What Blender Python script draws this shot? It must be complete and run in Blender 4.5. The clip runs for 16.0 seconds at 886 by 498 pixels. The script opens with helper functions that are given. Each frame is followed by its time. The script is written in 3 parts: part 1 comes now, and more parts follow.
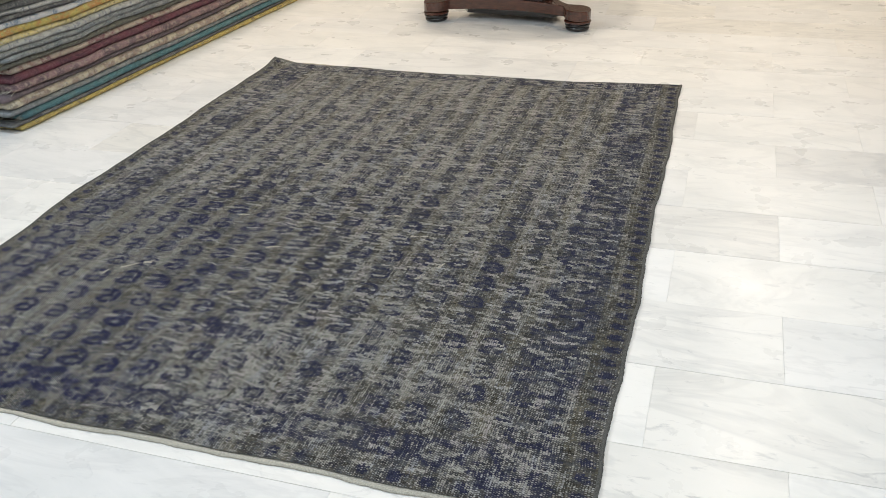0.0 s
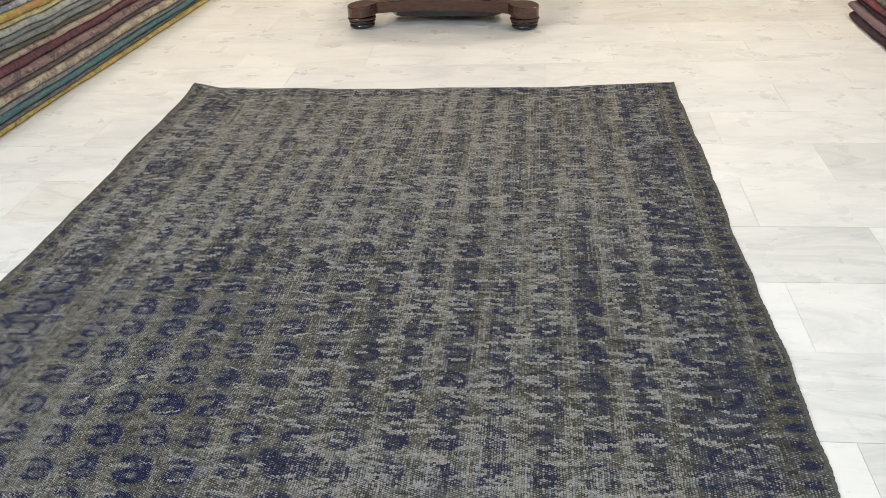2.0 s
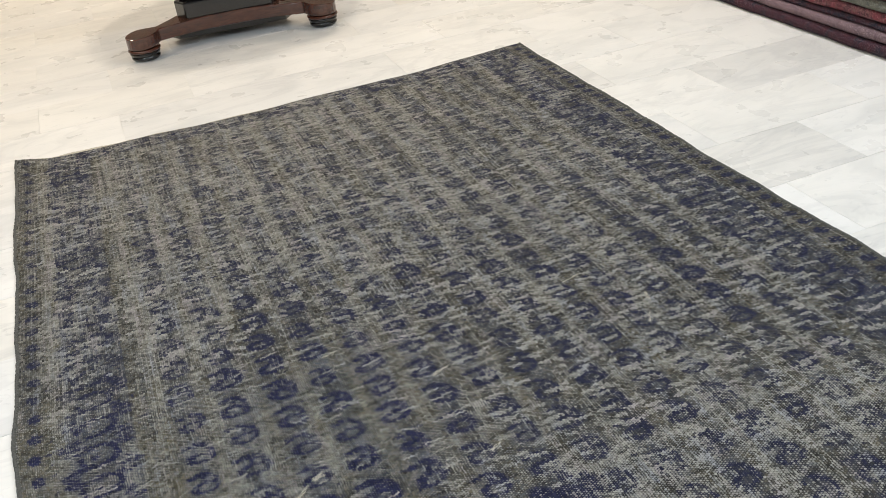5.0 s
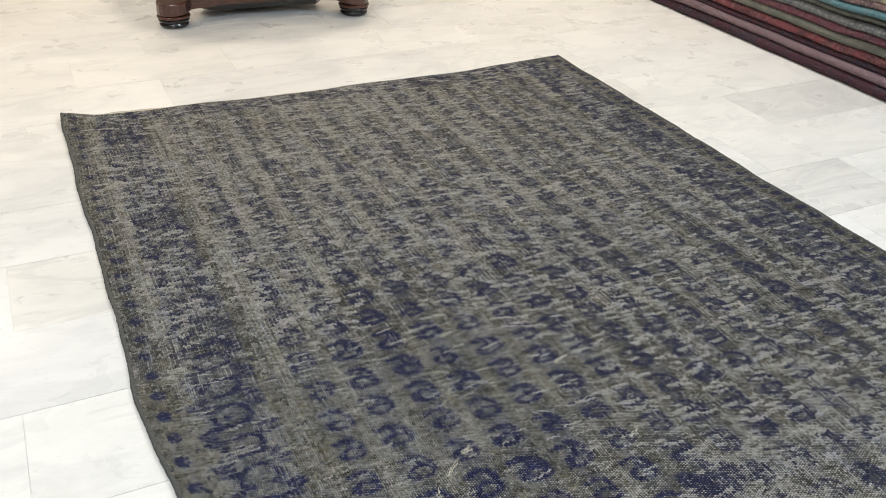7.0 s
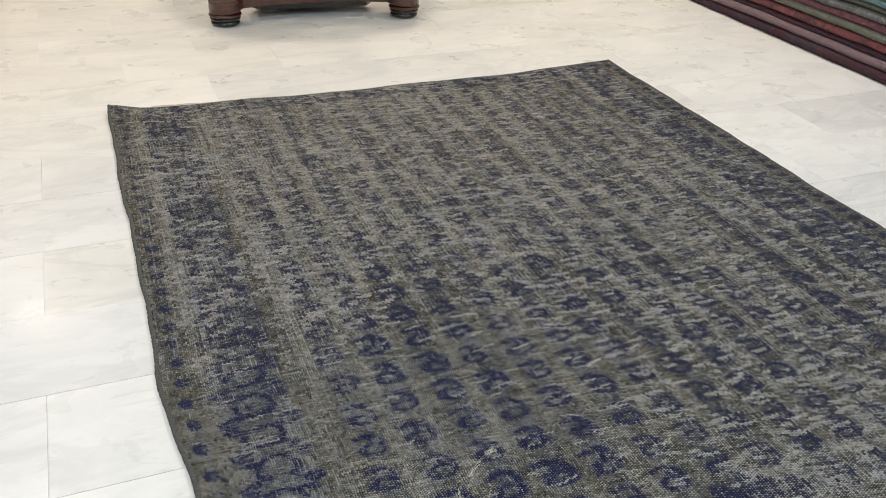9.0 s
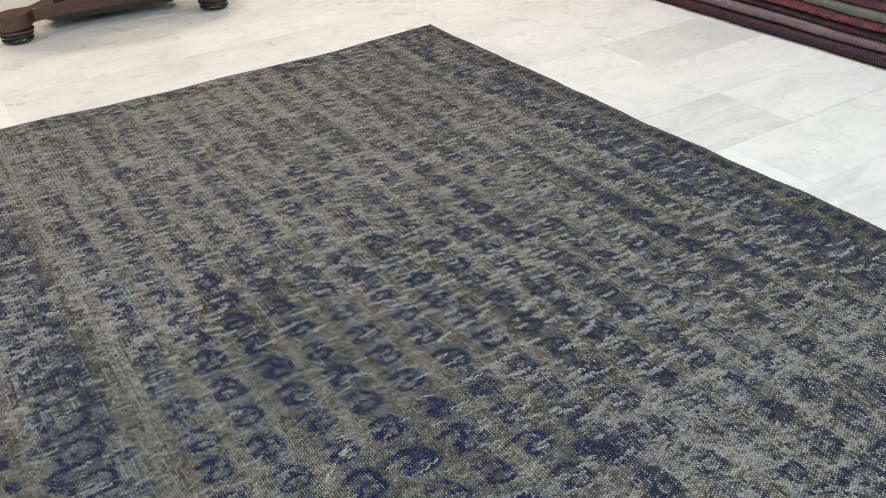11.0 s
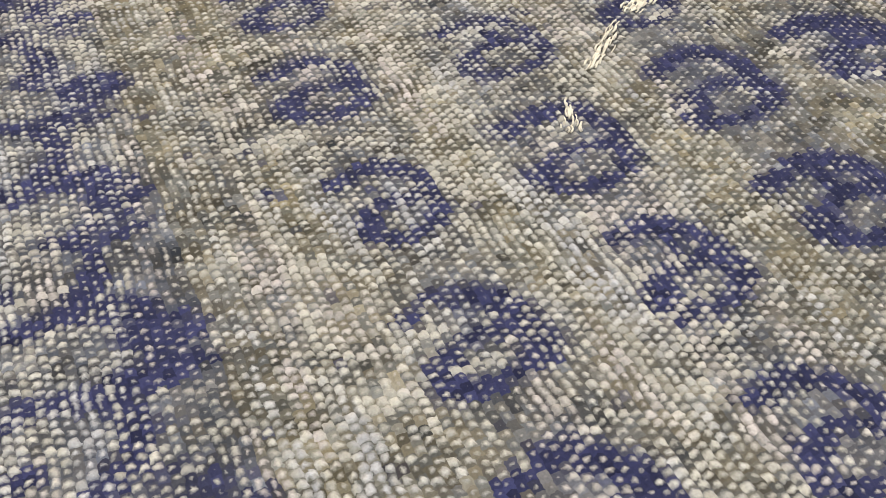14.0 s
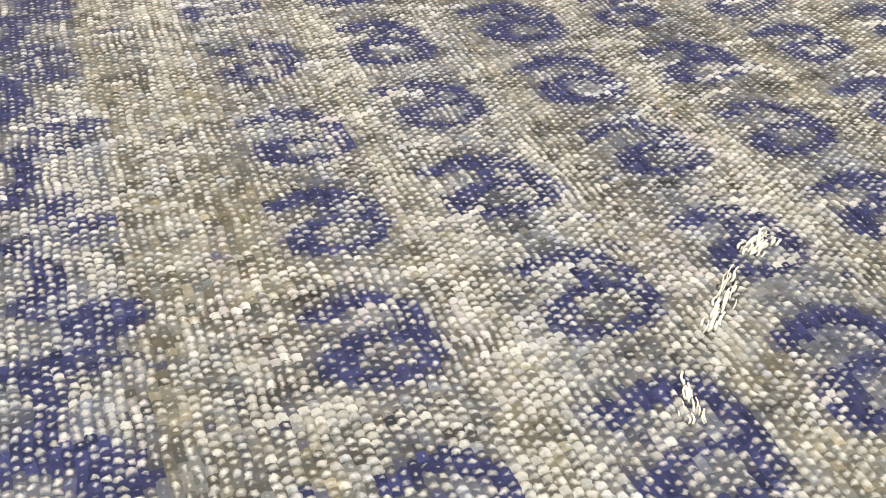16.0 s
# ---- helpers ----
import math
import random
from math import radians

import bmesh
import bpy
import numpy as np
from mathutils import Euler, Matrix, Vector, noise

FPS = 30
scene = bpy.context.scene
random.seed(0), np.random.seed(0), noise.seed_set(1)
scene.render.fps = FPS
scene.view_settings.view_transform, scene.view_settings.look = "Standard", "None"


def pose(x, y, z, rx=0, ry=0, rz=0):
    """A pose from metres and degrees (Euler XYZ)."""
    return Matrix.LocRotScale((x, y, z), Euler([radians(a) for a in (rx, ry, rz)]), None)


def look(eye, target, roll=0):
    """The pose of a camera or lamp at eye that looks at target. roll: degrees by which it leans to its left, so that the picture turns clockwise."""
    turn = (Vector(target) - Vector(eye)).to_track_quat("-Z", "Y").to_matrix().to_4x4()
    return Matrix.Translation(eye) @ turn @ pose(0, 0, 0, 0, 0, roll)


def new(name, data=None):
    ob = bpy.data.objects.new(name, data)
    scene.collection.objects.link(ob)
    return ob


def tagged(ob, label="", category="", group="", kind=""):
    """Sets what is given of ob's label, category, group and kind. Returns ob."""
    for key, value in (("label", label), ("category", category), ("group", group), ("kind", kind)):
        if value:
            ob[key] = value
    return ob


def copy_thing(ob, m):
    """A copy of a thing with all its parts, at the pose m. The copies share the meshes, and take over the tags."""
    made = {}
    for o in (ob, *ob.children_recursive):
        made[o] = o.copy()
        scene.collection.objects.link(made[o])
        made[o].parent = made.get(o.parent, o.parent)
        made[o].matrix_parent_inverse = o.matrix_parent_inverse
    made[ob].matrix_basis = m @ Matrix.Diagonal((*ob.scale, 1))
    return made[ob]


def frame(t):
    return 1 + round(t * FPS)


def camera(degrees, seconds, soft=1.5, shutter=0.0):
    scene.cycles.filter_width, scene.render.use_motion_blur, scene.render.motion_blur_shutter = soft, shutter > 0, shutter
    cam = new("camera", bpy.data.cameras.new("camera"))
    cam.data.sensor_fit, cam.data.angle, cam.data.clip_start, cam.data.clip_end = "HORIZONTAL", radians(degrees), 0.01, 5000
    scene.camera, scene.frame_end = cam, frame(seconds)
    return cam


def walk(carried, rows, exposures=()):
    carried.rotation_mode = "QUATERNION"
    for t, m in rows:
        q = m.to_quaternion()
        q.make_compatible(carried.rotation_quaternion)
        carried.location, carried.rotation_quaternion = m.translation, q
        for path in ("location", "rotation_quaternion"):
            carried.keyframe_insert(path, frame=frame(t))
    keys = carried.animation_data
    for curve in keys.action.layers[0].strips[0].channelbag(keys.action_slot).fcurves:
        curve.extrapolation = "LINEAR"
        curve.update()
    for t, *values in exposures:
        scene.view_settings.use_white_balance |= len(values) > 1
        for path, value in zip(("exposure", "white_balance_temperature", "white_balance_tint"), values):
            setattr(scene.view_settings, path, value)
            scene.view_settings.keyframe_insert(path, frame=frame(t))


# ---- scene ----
cam = camera(53.4, 16.0, soft=0.6)
PATH = [
    (0, (1.166, -3.895, 1.311), (0.61, -2.238, 0.34), -2.5),
    (0.5, (0.936, -3.799, 1.316), (0.49, -2.12, 0.327), -3.6),
    (1, (0.79, -3.696, 1.299), (0.393, -1.999, 0.319), -5.1),
    (1.5, (0.609, -3.51, 1.252), (0.244, -1.81, 0.265), -5.8),
    (2, (0.465, -3.484, 1.232), (0.253, -1.761, 0.239), -3.0),
    (2.5, (0.276, -3.525, 1.247), (0.253, -1.787, 0.257), -1.7),
    (3, (0.132, -3.5, 1.222), (0.199, -1.78, 0.202), -2.3),
    (5.5, (-0.707, -3.152, 1.28), (-0.1, -1.582, 0.2), -6.5),
    (6, (-0.85, -3.09, 1.271), (-0.229, -1.546, 0.161), -4.4),
    (6.5, (-1.032, -3.062, 1.256), (-0.316, -1.551, 0.159), 0.5),
    (7, (-1.071, -3.075, 1.269), (-0.297, -1.558, 0.22), 2.8),
    (7.5, (-1.047, -3.076, 1.263), (-0.26, -1.565, 0.215), 3.7),
    (8, (-1.038, -3.099, 1.25), (-0.395, -1.506, 0.225), 3.5),
    (10.5, (-0.927, -3.032, 1.164), (-0.127, -1.527, 0.117), -2.1),
    (11, (-0.881, -3.041, 1.158), (0.020, -1.606, 0.095), -2.2),
    (11.5, (-0.844, -3.039, 1.148), (0.123, -1.679, 0.045), -1.5),
    (12, (-0.825, -3.053, 1.140), (0.120, -1.713, -0.005), -2.2),
    (12.5, (-0.823, -3.038, 1.060), (0.007, -1.729, -0.204), -2.3),
    (13, (-0.856, -2.811, 0.897), (-0.159, -1.742, -0.643), 2.6),
    (13.5, (-0.775, -2.499, 0.616), (-0.199, -1.431, -0.973), -1.0),
    (14, (-0.759, -2.359, 0.309), (-0.15, -1.125, -1.143), 1.3),
    (14.5, (-0.751, -2.286, 0.249), (-0.137, -0.922, -1.078), 2.1),
    (15, (-0.729, -2.282, 0.267), (-0.083, -0.925, -1.052), 4.1),
    (15.5, (-0.724, -2.258, 0.295), (-0.067, -0.859, -0.975), 4.4),
    (16, (-0.737, -2.237, 0.298), (-0.099, -0.817, -0.958), 3.6),
]
EXPOSURES = [(0.0, -0.05, 6300, 13), (7.5, 0.0, 6300, 13), (8.0, -0.15, 6300, 13), (10.5, -0.12, 6250, 13), (11.0, 0.0, 6150, 13),
             (12.0, 0.08, 5970, 14), (12.5, 0.0, 6200, 17), (13.0, 0.4, 6900, 17), (13.5, 0.92, 7000, 17), (14.0, 1.1, 7100, 17),
             (14.5, 1.4, 7000, 16), (15.5, 1.4, 7000, 16), (16.0, 1.5, 7000, 16)]
walk(cam, [(t, look(eye, target, roll)) for t, eye, target, roll in PATH], EXPOSURES)

# ---- light ----
world = bpy.data.worlds.new("world")
scene.world = world
world.use_nodes = True
world.node_tree.nodes["Background"].inputs[0].default_value = (0.8, 0.85, 0.9, 1)
world.node_tree.nodes["Background"].inputs[1].default_value = 0.05

CEILING = 3.0
LAMPS = [(x, y) for y in (-4.6, -1.9, 0.8, 3.5) for x in (-1.7, 0.0, 1.7) if x or y > 0]
COOL, WARM = (0.82, 0.93, 1.0), (1.0, 0.855, 0.65)


def lamp(x, y, watts, colour):
    data = bpy.data.lights.new("ceiling_lamp_light", "AREA")
    data.shape, data.size, data.energy, data.color = "DISK", 0.3, watts, colour
    ob = new("ceiling_lamp_light", data)
    ob.location = (x, y, CEILING - 0.055)
    return ob


# ---- materials ----
def material(name):
    m = bpy.data.materials.new(name)
    m.use_nodes = True
    nt = m.node_tree
    return m, nt, nt.nodes["Principled BSDF"]


def node(nt, kind, **sets):
    n = nt.nodes.new(kind)
    for key, value in sets.items():
        if key in n.inputs:
            n.inputs[key].default_value = value
    return n


def ramp(nt, source, stops):
    r = nt.nodes.new("ShaderNodeValToRGB")
    el = r.color_ramp.elements
    while len(el) < len(stops):
        el.new(0.5)
    for e, (p, c) in zip(el, stops):
        e.position, e.color = p, (*c, 1) if len(c) == 3 else c
    nt.links.new(source, r.inputs[0])
    return r.outputs[0]


def mix(nt, fac, a, b, blend="MIX"):
    n = nt.nodes.new("ShaderNodeMix")
    n.data_type, n.blend_type = "RGBA", blend
    for sock, v in ((n.inputs[0], fac), (n.inputs[6], a), (n.inputs[7], b)):
        if hasattr(v, "links"):
            nt.links.new(v, sock)
        else:
            sock.default_value = v if not isinstance(v, tuple) else (*v, 1)[:4]
    return n.outputs[2]


def bump(nt, bsdf, height, strength, distance):
    b = node(nt, "ShaderNodeBump", Strength=strength, Distance=distance)
    nt.links.new(height, b.inputs["Height"])
    nt.links.new(b.outputs[0], bsdf.inputs["Normal"])


def plain(name, colour, rough=0.5, metal=0.0, scale=20.0, vary=0.12, relief=0.0005):
    m, nt, bsdf = material(name)
    n = node(nt, "ShaderNodeTexNoise", Scale=scale, Detail=6.0)
    geo = nt.nodes.new("ShaderNodeNewGeometry")
    nt.links.new(geo.outputs["Position"], n.inputs["Vector"])
    lo = tuple(c * (1 - vary) for c in colour)
    hi = tuple(min(1, c * (1 + vary)) for c in colour)
    nt.links.new(ramp(nt, n.outputs[0], [(0.3, lo), (0.7, hi)]), bsdf.inputs["Base Color"])
    bsdf.inputs["Roughness"].default_value, bsdf.inputs["Metallic"].default_value = rough, metal
    bump(nt, bsdf, n.outputs[0], 0.3, relief)
    return m


def marble(name, light, vein, amount):
    """Polished marble, clouded and veined, each tile cut from another part of the block."""
    m, nt, bsdf = material(name)
    geo, info = nt.nodes.new("ShaderNodeNewGeometry"), nt.nodes.new("ShaderNodeObjectInfo")
    shift = node(nt, "ShaderNodeVectorMath")
    shift.operation = "MULTIPLY_ADD"
    shift.inputs[1].default_value, shift.inputs[2].default_value = (37, 53, 71), (0, 0, 0)
    nt.links.new(info.outputs["Random"], shift.inputs[0])
    add = node(nt, "ShaderNodeVectorMath")
    nt.links.new(geo.outputs["Position"], add.inputs[0]), nt.links.new(shift.outputs[0], add.inputs[1])
    squash = node(nt, "ShaderNodeMapping")
    squash.inputs["Rotation"].default_value, squash.inputs["Scale"].default_value = (0, 0, 0.5), (1, 2.6, 1)
    nt.links.new(add.outputs[0], squash.inputs[0])
    cloud = node(nt, "ShaderNodeTexNoise", Scale=2.2, Detail=7.0, Roughness=0.62, Distortion=0.8)
    veins = node(nt, "ShaderNodeTexNoise", Scale=1.6, Detail=5.0, Roughness=0.6, Distortion=0.9)
    spots = node(nt, "ShaderNodeTexNoise", Scale=11.0, Detail=6.0, Roughness=0.66, Distortion=1.2)
    for n in (cloud, veins, spots):
        nt.links.new(squash.outputs[0], n.inputs["Vector"])
    dull = tuple(c * k for c, k in zip(light, (0.875, 0.885, 0.89)))
    base = ramp(nt, cloud.outputs[0], [(0.30, dull), (0.56, light)])
    lines = ramp(nt, veins.outputs[0], [(0.44, (0, 0, 0)), (0.5, (amount * 0.7,) * 3), (0.54, (0, 0, 0))])
    base = mix(nt, lines, base, vein)
    flecks = ramp(nt, spots.outputs[0], [(0.59, (0, 0, 0)), (0.72, (amount * 1.5,) * 3)])
    base = mix(nt, flecks, base, vein)
    tone = ramp(nt, info.outputs["Random"], [(0.0, (0.93, 0.93, 0.935)), (0.55, (0.99, 0.98, 0.96)), (1.0, (1.0, 1.0, 1.0))])
    base = mix(nt, 1.0, base, tone, "MULTIPLY")
    nt.links.new(base, bsdf.inputs["Base Color"])
    fine = node(nt, "ShaderNodeTexNoise", Scale=7.0, Detail=6.0)
    nt.links.new(geo.outputs["Position"], fine.inputs["Vector"])
    nt.links.new(ramp(nt, fine.outputs[0], [(0.3, (0.25,) * 3), (0.7, (0.37,) * 3)]), bsdf.inputs["Roughness"])
    bsdf.inputs["Specular IOR Level"].default_value = 0.35
    bump(nt, bsdf, fine.outputs[0], 0.06, 0.002)
    return m


def wool(name, main, second, fleck, scale=14.0):
    """Dyed wool pile over a fold: mottled in patches, with rows of knots across the fold."""
    m, nt, bsdf = material(name)
    tex = nt.nodes.new("ShaderNodeTexCoord")
    info = nt.nodes.new("ShaderNodeObjectInfo")
    add = node(nt, "ShaderNodeVectorMath")
    push = node(nt, "ShaderNodeVectorMath")
    push.operation = "SCALE"
    push.inputs[0].default_value = (13, 29, 17)
    nt.links.new(info.outputs["Random"], push.inputs["Scale"])
    nt.links.new(tex.outputs["Object"], add.inputs[0]), nt.links.new(push.outputs[0], add.inputs[1])
    big = node(nt, "ShaderNodeTexNoise", Scale=scale, Detail=4.0, Roughness=0.6)
    mid = node(nt, "ShaderNodeTexNoise", Scale=scale * 4.5, Detail=4.0, Roughness=0.65)
    for n in (big, mid):
        nt.links.new(add.outputs[0], n.inputs["Vector"])
    base = mix(nt, ramp(nt, big.outputs[0], [(0.46, (0, 0, 0)), (0.56, (1, 1, 1))]), main, second)
    base = mix(nt, ramp(nt, mid.outputs[0], [(0.52, (0, 0, 0)), (0.6, (0.85,) * 3)]), base, fleck)
    tiny = node(nt, "ShaderNodeTexNoise", Scale=scale * 16, Detail=2.0, Roughness=0.7)
    nt.links.new(add.outputs[0], tiny.inputs["Vector"])
    base = mix(nt, ramp(nt, tiny.outputs[0], [(0.54, (0, 0, 0)), (0.62, (0.8,) * 3)]), base, tuple(min(0.6, 1.9 * c + 0.08) for c in main))
    wave = node(nt, "ShaderNodeTexWave", Scale=42.0, Distortion=9.0, Detail=3.0)
    wave.bands_direction = "Y"
    nt.links.new(add.outputs[0], wave.inputs["Vector"])
    dark = ramp(nt, wave.outputs["Color"], [(0.05, (0.6,) * 3), (0.5, (1.0,) * 3)])
    base = mix(nt, 0.5, base, dark, "MULTIPLY")
    nt.links.new(base, bsdf.inputs["Base Color"])
    bsdf.inputs["Roughness"].default_value = 0.95
    bsdf.inputs["Specular IOR Level"].default_value = 0.1
    fuzz = node(nt, "ShaderNodeTexNoise", Scale=260.0, Detail=3.0)
    nt.links.new(tex.outputs["Object"], fuzz.inputs["Vector"])
    both = node(nt, "ShaderNodeMath")
    nt.links.new(fuzz.outputs[0], both.inputs[0]), nt.links.new(wave.outputs["Fac"], both.inputs[1])
    bump(nt, bsdf, both.outputs[0], 0.5, 0.002)
    return m


def polished_wood(name, dark, light):
    m, nt, bsdf = material(name)
    tex = nt.nodes.new("ShaderNodeTexCoord")
    stretch = node(nt, "ShaderNodeMapping")
    stretch.inputs["Scale"].default_value = (2.5, 14, 14)
    nt.links.new(tex.outputs["Object"], stretch.inputs[0])
    grain = node(nt, "ShaderNodeTexNoise", Scale=4.0, Detail=9.0, Roughness=0.65, Distortion=1.2)
    nt.links.new(stretch.outputs[0], grain.inputs["Vector"])
    nt.links.new(ramp(nt, grain.outputs[0], [(0.3, dark), (0.7, light)]), bsdf.inputs["Base Color"])
    bsdf.inputs["Roughness"].default_value = 0.22
    bsdf.inputs["Coat Weight"].default_value = 0.5
    bsdf.inputs["Coat Roughness"].default_value = 0.08
    bump(nt, bsdf, grain.outputs[0], 0.08, 0.001)
    return m


def worn_weave():
    """The knotted rug: dyed wool knots, each with a bead of bare cotton that grows as the knot wears down."""
    m, nt, bsdf = material("worn_knotted_wool")

    def calc(op, *values):
        n = nt.nodes.new("ShaderNodeMath")
        n.operation = op
        for sock, v in zip(n.inputs, values):
            if hasattr(v, "links"):
                nt.links.new(v, sock)
            else:
                sock.default_value = v
        return n.outputs[0]

    dye, bare, knot, bald = (nt.nodes.new("ShaderNodeAttribute") for _ in range(4))
    dye.attribute_name, bare.attribute_name, knot.attribute_name, bald.attribute_name = "dye", "bare", "knot", "bald"
    geo = nt.nodes.new("ShaderNodeNewGeometry")
    split = nt.nodes.new("ShaderNodeSeparateXYZ")
    nt.links.new(knot.outputs["Vector"], split.inputs[0])
    column = calc("FLOOR", split.outputs[0])
    down = calc("MULTIPLY_ADD", calc("FLOORED_MODULO", column, 2.0), 0.5, split.outputs[1])
    cell = nt.nodes.new("ShaderNodeCombineXYZ")
    nt.links.new(column, cell.inputs[0]), nt.links.new(calc("FLOOR", down), cell.inputs[1])
    luck = nt.nodes.new("ShaderNodeTexWhiteNoise")
    luck.noise_dimensions = "2D"
    nt.links.new(cell.outputs[0], luck.inputs["Vector"])
    chance = nt.nodes.new("ShaderNodeSeparateColor")
    nt.links.new(luck.outputs["Color"], chance.inputs[0])
    fluff = node(nt, "ShaderNodeTexNoise", Scale=900.0, Detail=3.0, Roughness=0.65)
    fray = node(nt, "ShaderNodeTexNoise", Scale=260.0, Detail=3.0, Roughness=0.65)
    for n in (fluff, fray):
        nt.links.new(geo.outputs["Position"], n.inputs["Vector"])
    u = calc("ADD", calc("SUBTRACT", calc("FRACT", split.outputs[0]), 0.5), calc("MULTIPLY_ADD", chance.outputs[0], 0.22, -0.11))
    v = calc("ADD", calc("SUBTRACT", calc("FRACT", down), 0.5), calc("MULTIPLY_ADD", chance.outputs[1], 0.2, -0.1))
    # worn into ribs along the warp in some places, into rows along the weft in others
    ribs = node(nt, "ShaderNodeTexNoise", Scale=0.11, Detail=2.0, Roughness=0.5)
    nt.links.new(knot.outputs["Vector"], ribs.inputs["Vector"])
    ribbed = ramp(nt, ribs.outputs[0], [(0.48, (0, 0, 0)), (0.7, (1, 1, 1))])
    ribbed = calc("MAXIMUM", ribbed, calc("MULTIPLY_ADD", bald.outputs["Fac"], -0.4, 0.4))
    across, along = calc("MULTIPLY_ADD", ribbed, 3.6, 2.4), calc("MULTIPLY_ADD", ribbed, -3.9, 5.6)
    away = calc("SQRT", calc("ADD", calc("MULTIPLY", calc("MULTIPLY", u, u), across), calc("MULTIPLY", calc("MULTIPLY", v, v), along)))
    ragged = calc("MULTIPLY_ADD", fray.outputs[0], 1.5, -0.75)
    # where the pile is taller the beads sink into it and lose their edges
    sharp = calc("MULTIPLY_ADD", bald.outputs["Fac"], 0.9, 0.25)
    edge = calc("MULTIPLY", calc("ADD", calc("SUBTRACT", 0.62, away), ragged), sharp)
    worn = calc("MULTIPLY_ADD", calc("SUBTRACT", bare.outputs["Fac"], 0.62), calc("MULTIPLY_ADD", bald.outputs["Fac"], 0.6, 0.8), 0.5)
    show = ramp(nt, calc("ADD", edge, worn), [(0.1, (0, 0, 0)), (0.5, (0.5,) * 3), (0.95, (1, 1, 1))])
    lanes = node(nt, "ShaderNodeTexNoise", Scale=1.0, Detail=3.0, Roughness=0.6)
    stretch = node(nt, "ShaderNodeMapping")
    stretch.inputs["Scale"].default_value = (0.19, 0.03, 1)
    nt.links.new(knot.outputs["Vector"], stretch.inputs[0]), nt.links.new(stretch.outputs[0], lanes.inputs["Vector"])
    cotton = ramp(nt, lanes.outputs[0], [(0.34, (0.285, 0.290, 0.302)), (0.5, (0.300, 0.293, 0.258)), (0.64, (0.308, 0.286, 0.278))])
    grain = ramp(nt, fluff.outputs[0], [(0.25, (0.78,) * 3), (0.75, (1.12,) * 3)])
    each = ramp(nt, chance.outputs[2], [(0.0, (0.68,) * 3), (0.6, (0.95,) * 3), (1.0, (1.12,) * 3)])
    cotton = mix(nt, 1.0, mix(nt, 1.0, cotton, each, "MULTIPLY"), grain, "MULTIPLY")
    wool_ = mix(nt, 1.0, dye.outputs["Color"], grain, "MULTIPLY")
    nt.links.new(mix(nt, show, wool_, cotton), bsdf.inputs["Base Color"])
    bsdf.inputs["Roughness"].default_value = 0.95
    bsdf.inputs["Specular IOR Level"].default_value = 0.08
    relief = calc("MULTIPLY_ADD", fluff.outputs[0], 0.35, calc("MULTIPLY", calc("SUBTRACT", 1.0, away), 0.8))
    relief = calc("MULTIPLY", relief, calc("MULTIPLY", bald.outputs["Fac"], bald.outputs["Fac"]))
    bump(nt, bsdf, relief, 0.4, 0.0010)
    return m


MARBLE = marble("white_marble", (0.80, 0.79, 0.765), (0.46, 0.46, 0.46), 0.27)
MARBLE_GREY = marble("grey_veined_marble", (0.765, 0.75, 0.715), (0.42, 0.42, 0.42), 0.4)
GROUT = plain("joint_mortar", (0.74, 0.73, 0.7), 0.9, scale=60)
PLASTER = plain("beige_wall_paint", (0.45, 0.43, 0.39), 0.8, scale=3, vary=0.06)
CEIL_PAINT = plain("ceiling_paint", (0.8, 0.8, 0.78), 0.85, scale=3, vary=0.03)
MAHOGANY = polished_wood("polished_mahogany", (0.035, 0.010, 0.006), (0.11, 0.032, 0.016))
EBONY = polished_wood("black_lacquer", (0.004, 0.004, 0.005), (0.009, 0.008, 0.009))
WEAVE = worn_weave()
SELVEDGE = plain("grey_wool_binding", (0.075, 0.075, 0.068), 0.95, scale=300, vary=0.5, relief=0.002)
COTTON = plain("bare_cotton_warp", (0.44, 0.41, 0.34), 0.9, scale=260, vary=0.25, relief=0.001)
LAMP_RIM = plain("white_enamel", (0.8, 0.8, 0.8), 0.4, scale=40, vary=0.02)
GLOW, _nt, _b = material("lamp_diffuser")
_b.inputs["Base Color"].default_value = (0.8, 0.8, 0.8, 1)
_b.inputs["Emission Color"].default_value, _b.inputs["Emission Strength"].default_value = (1, 0.95, 0.88, 1), 2.0

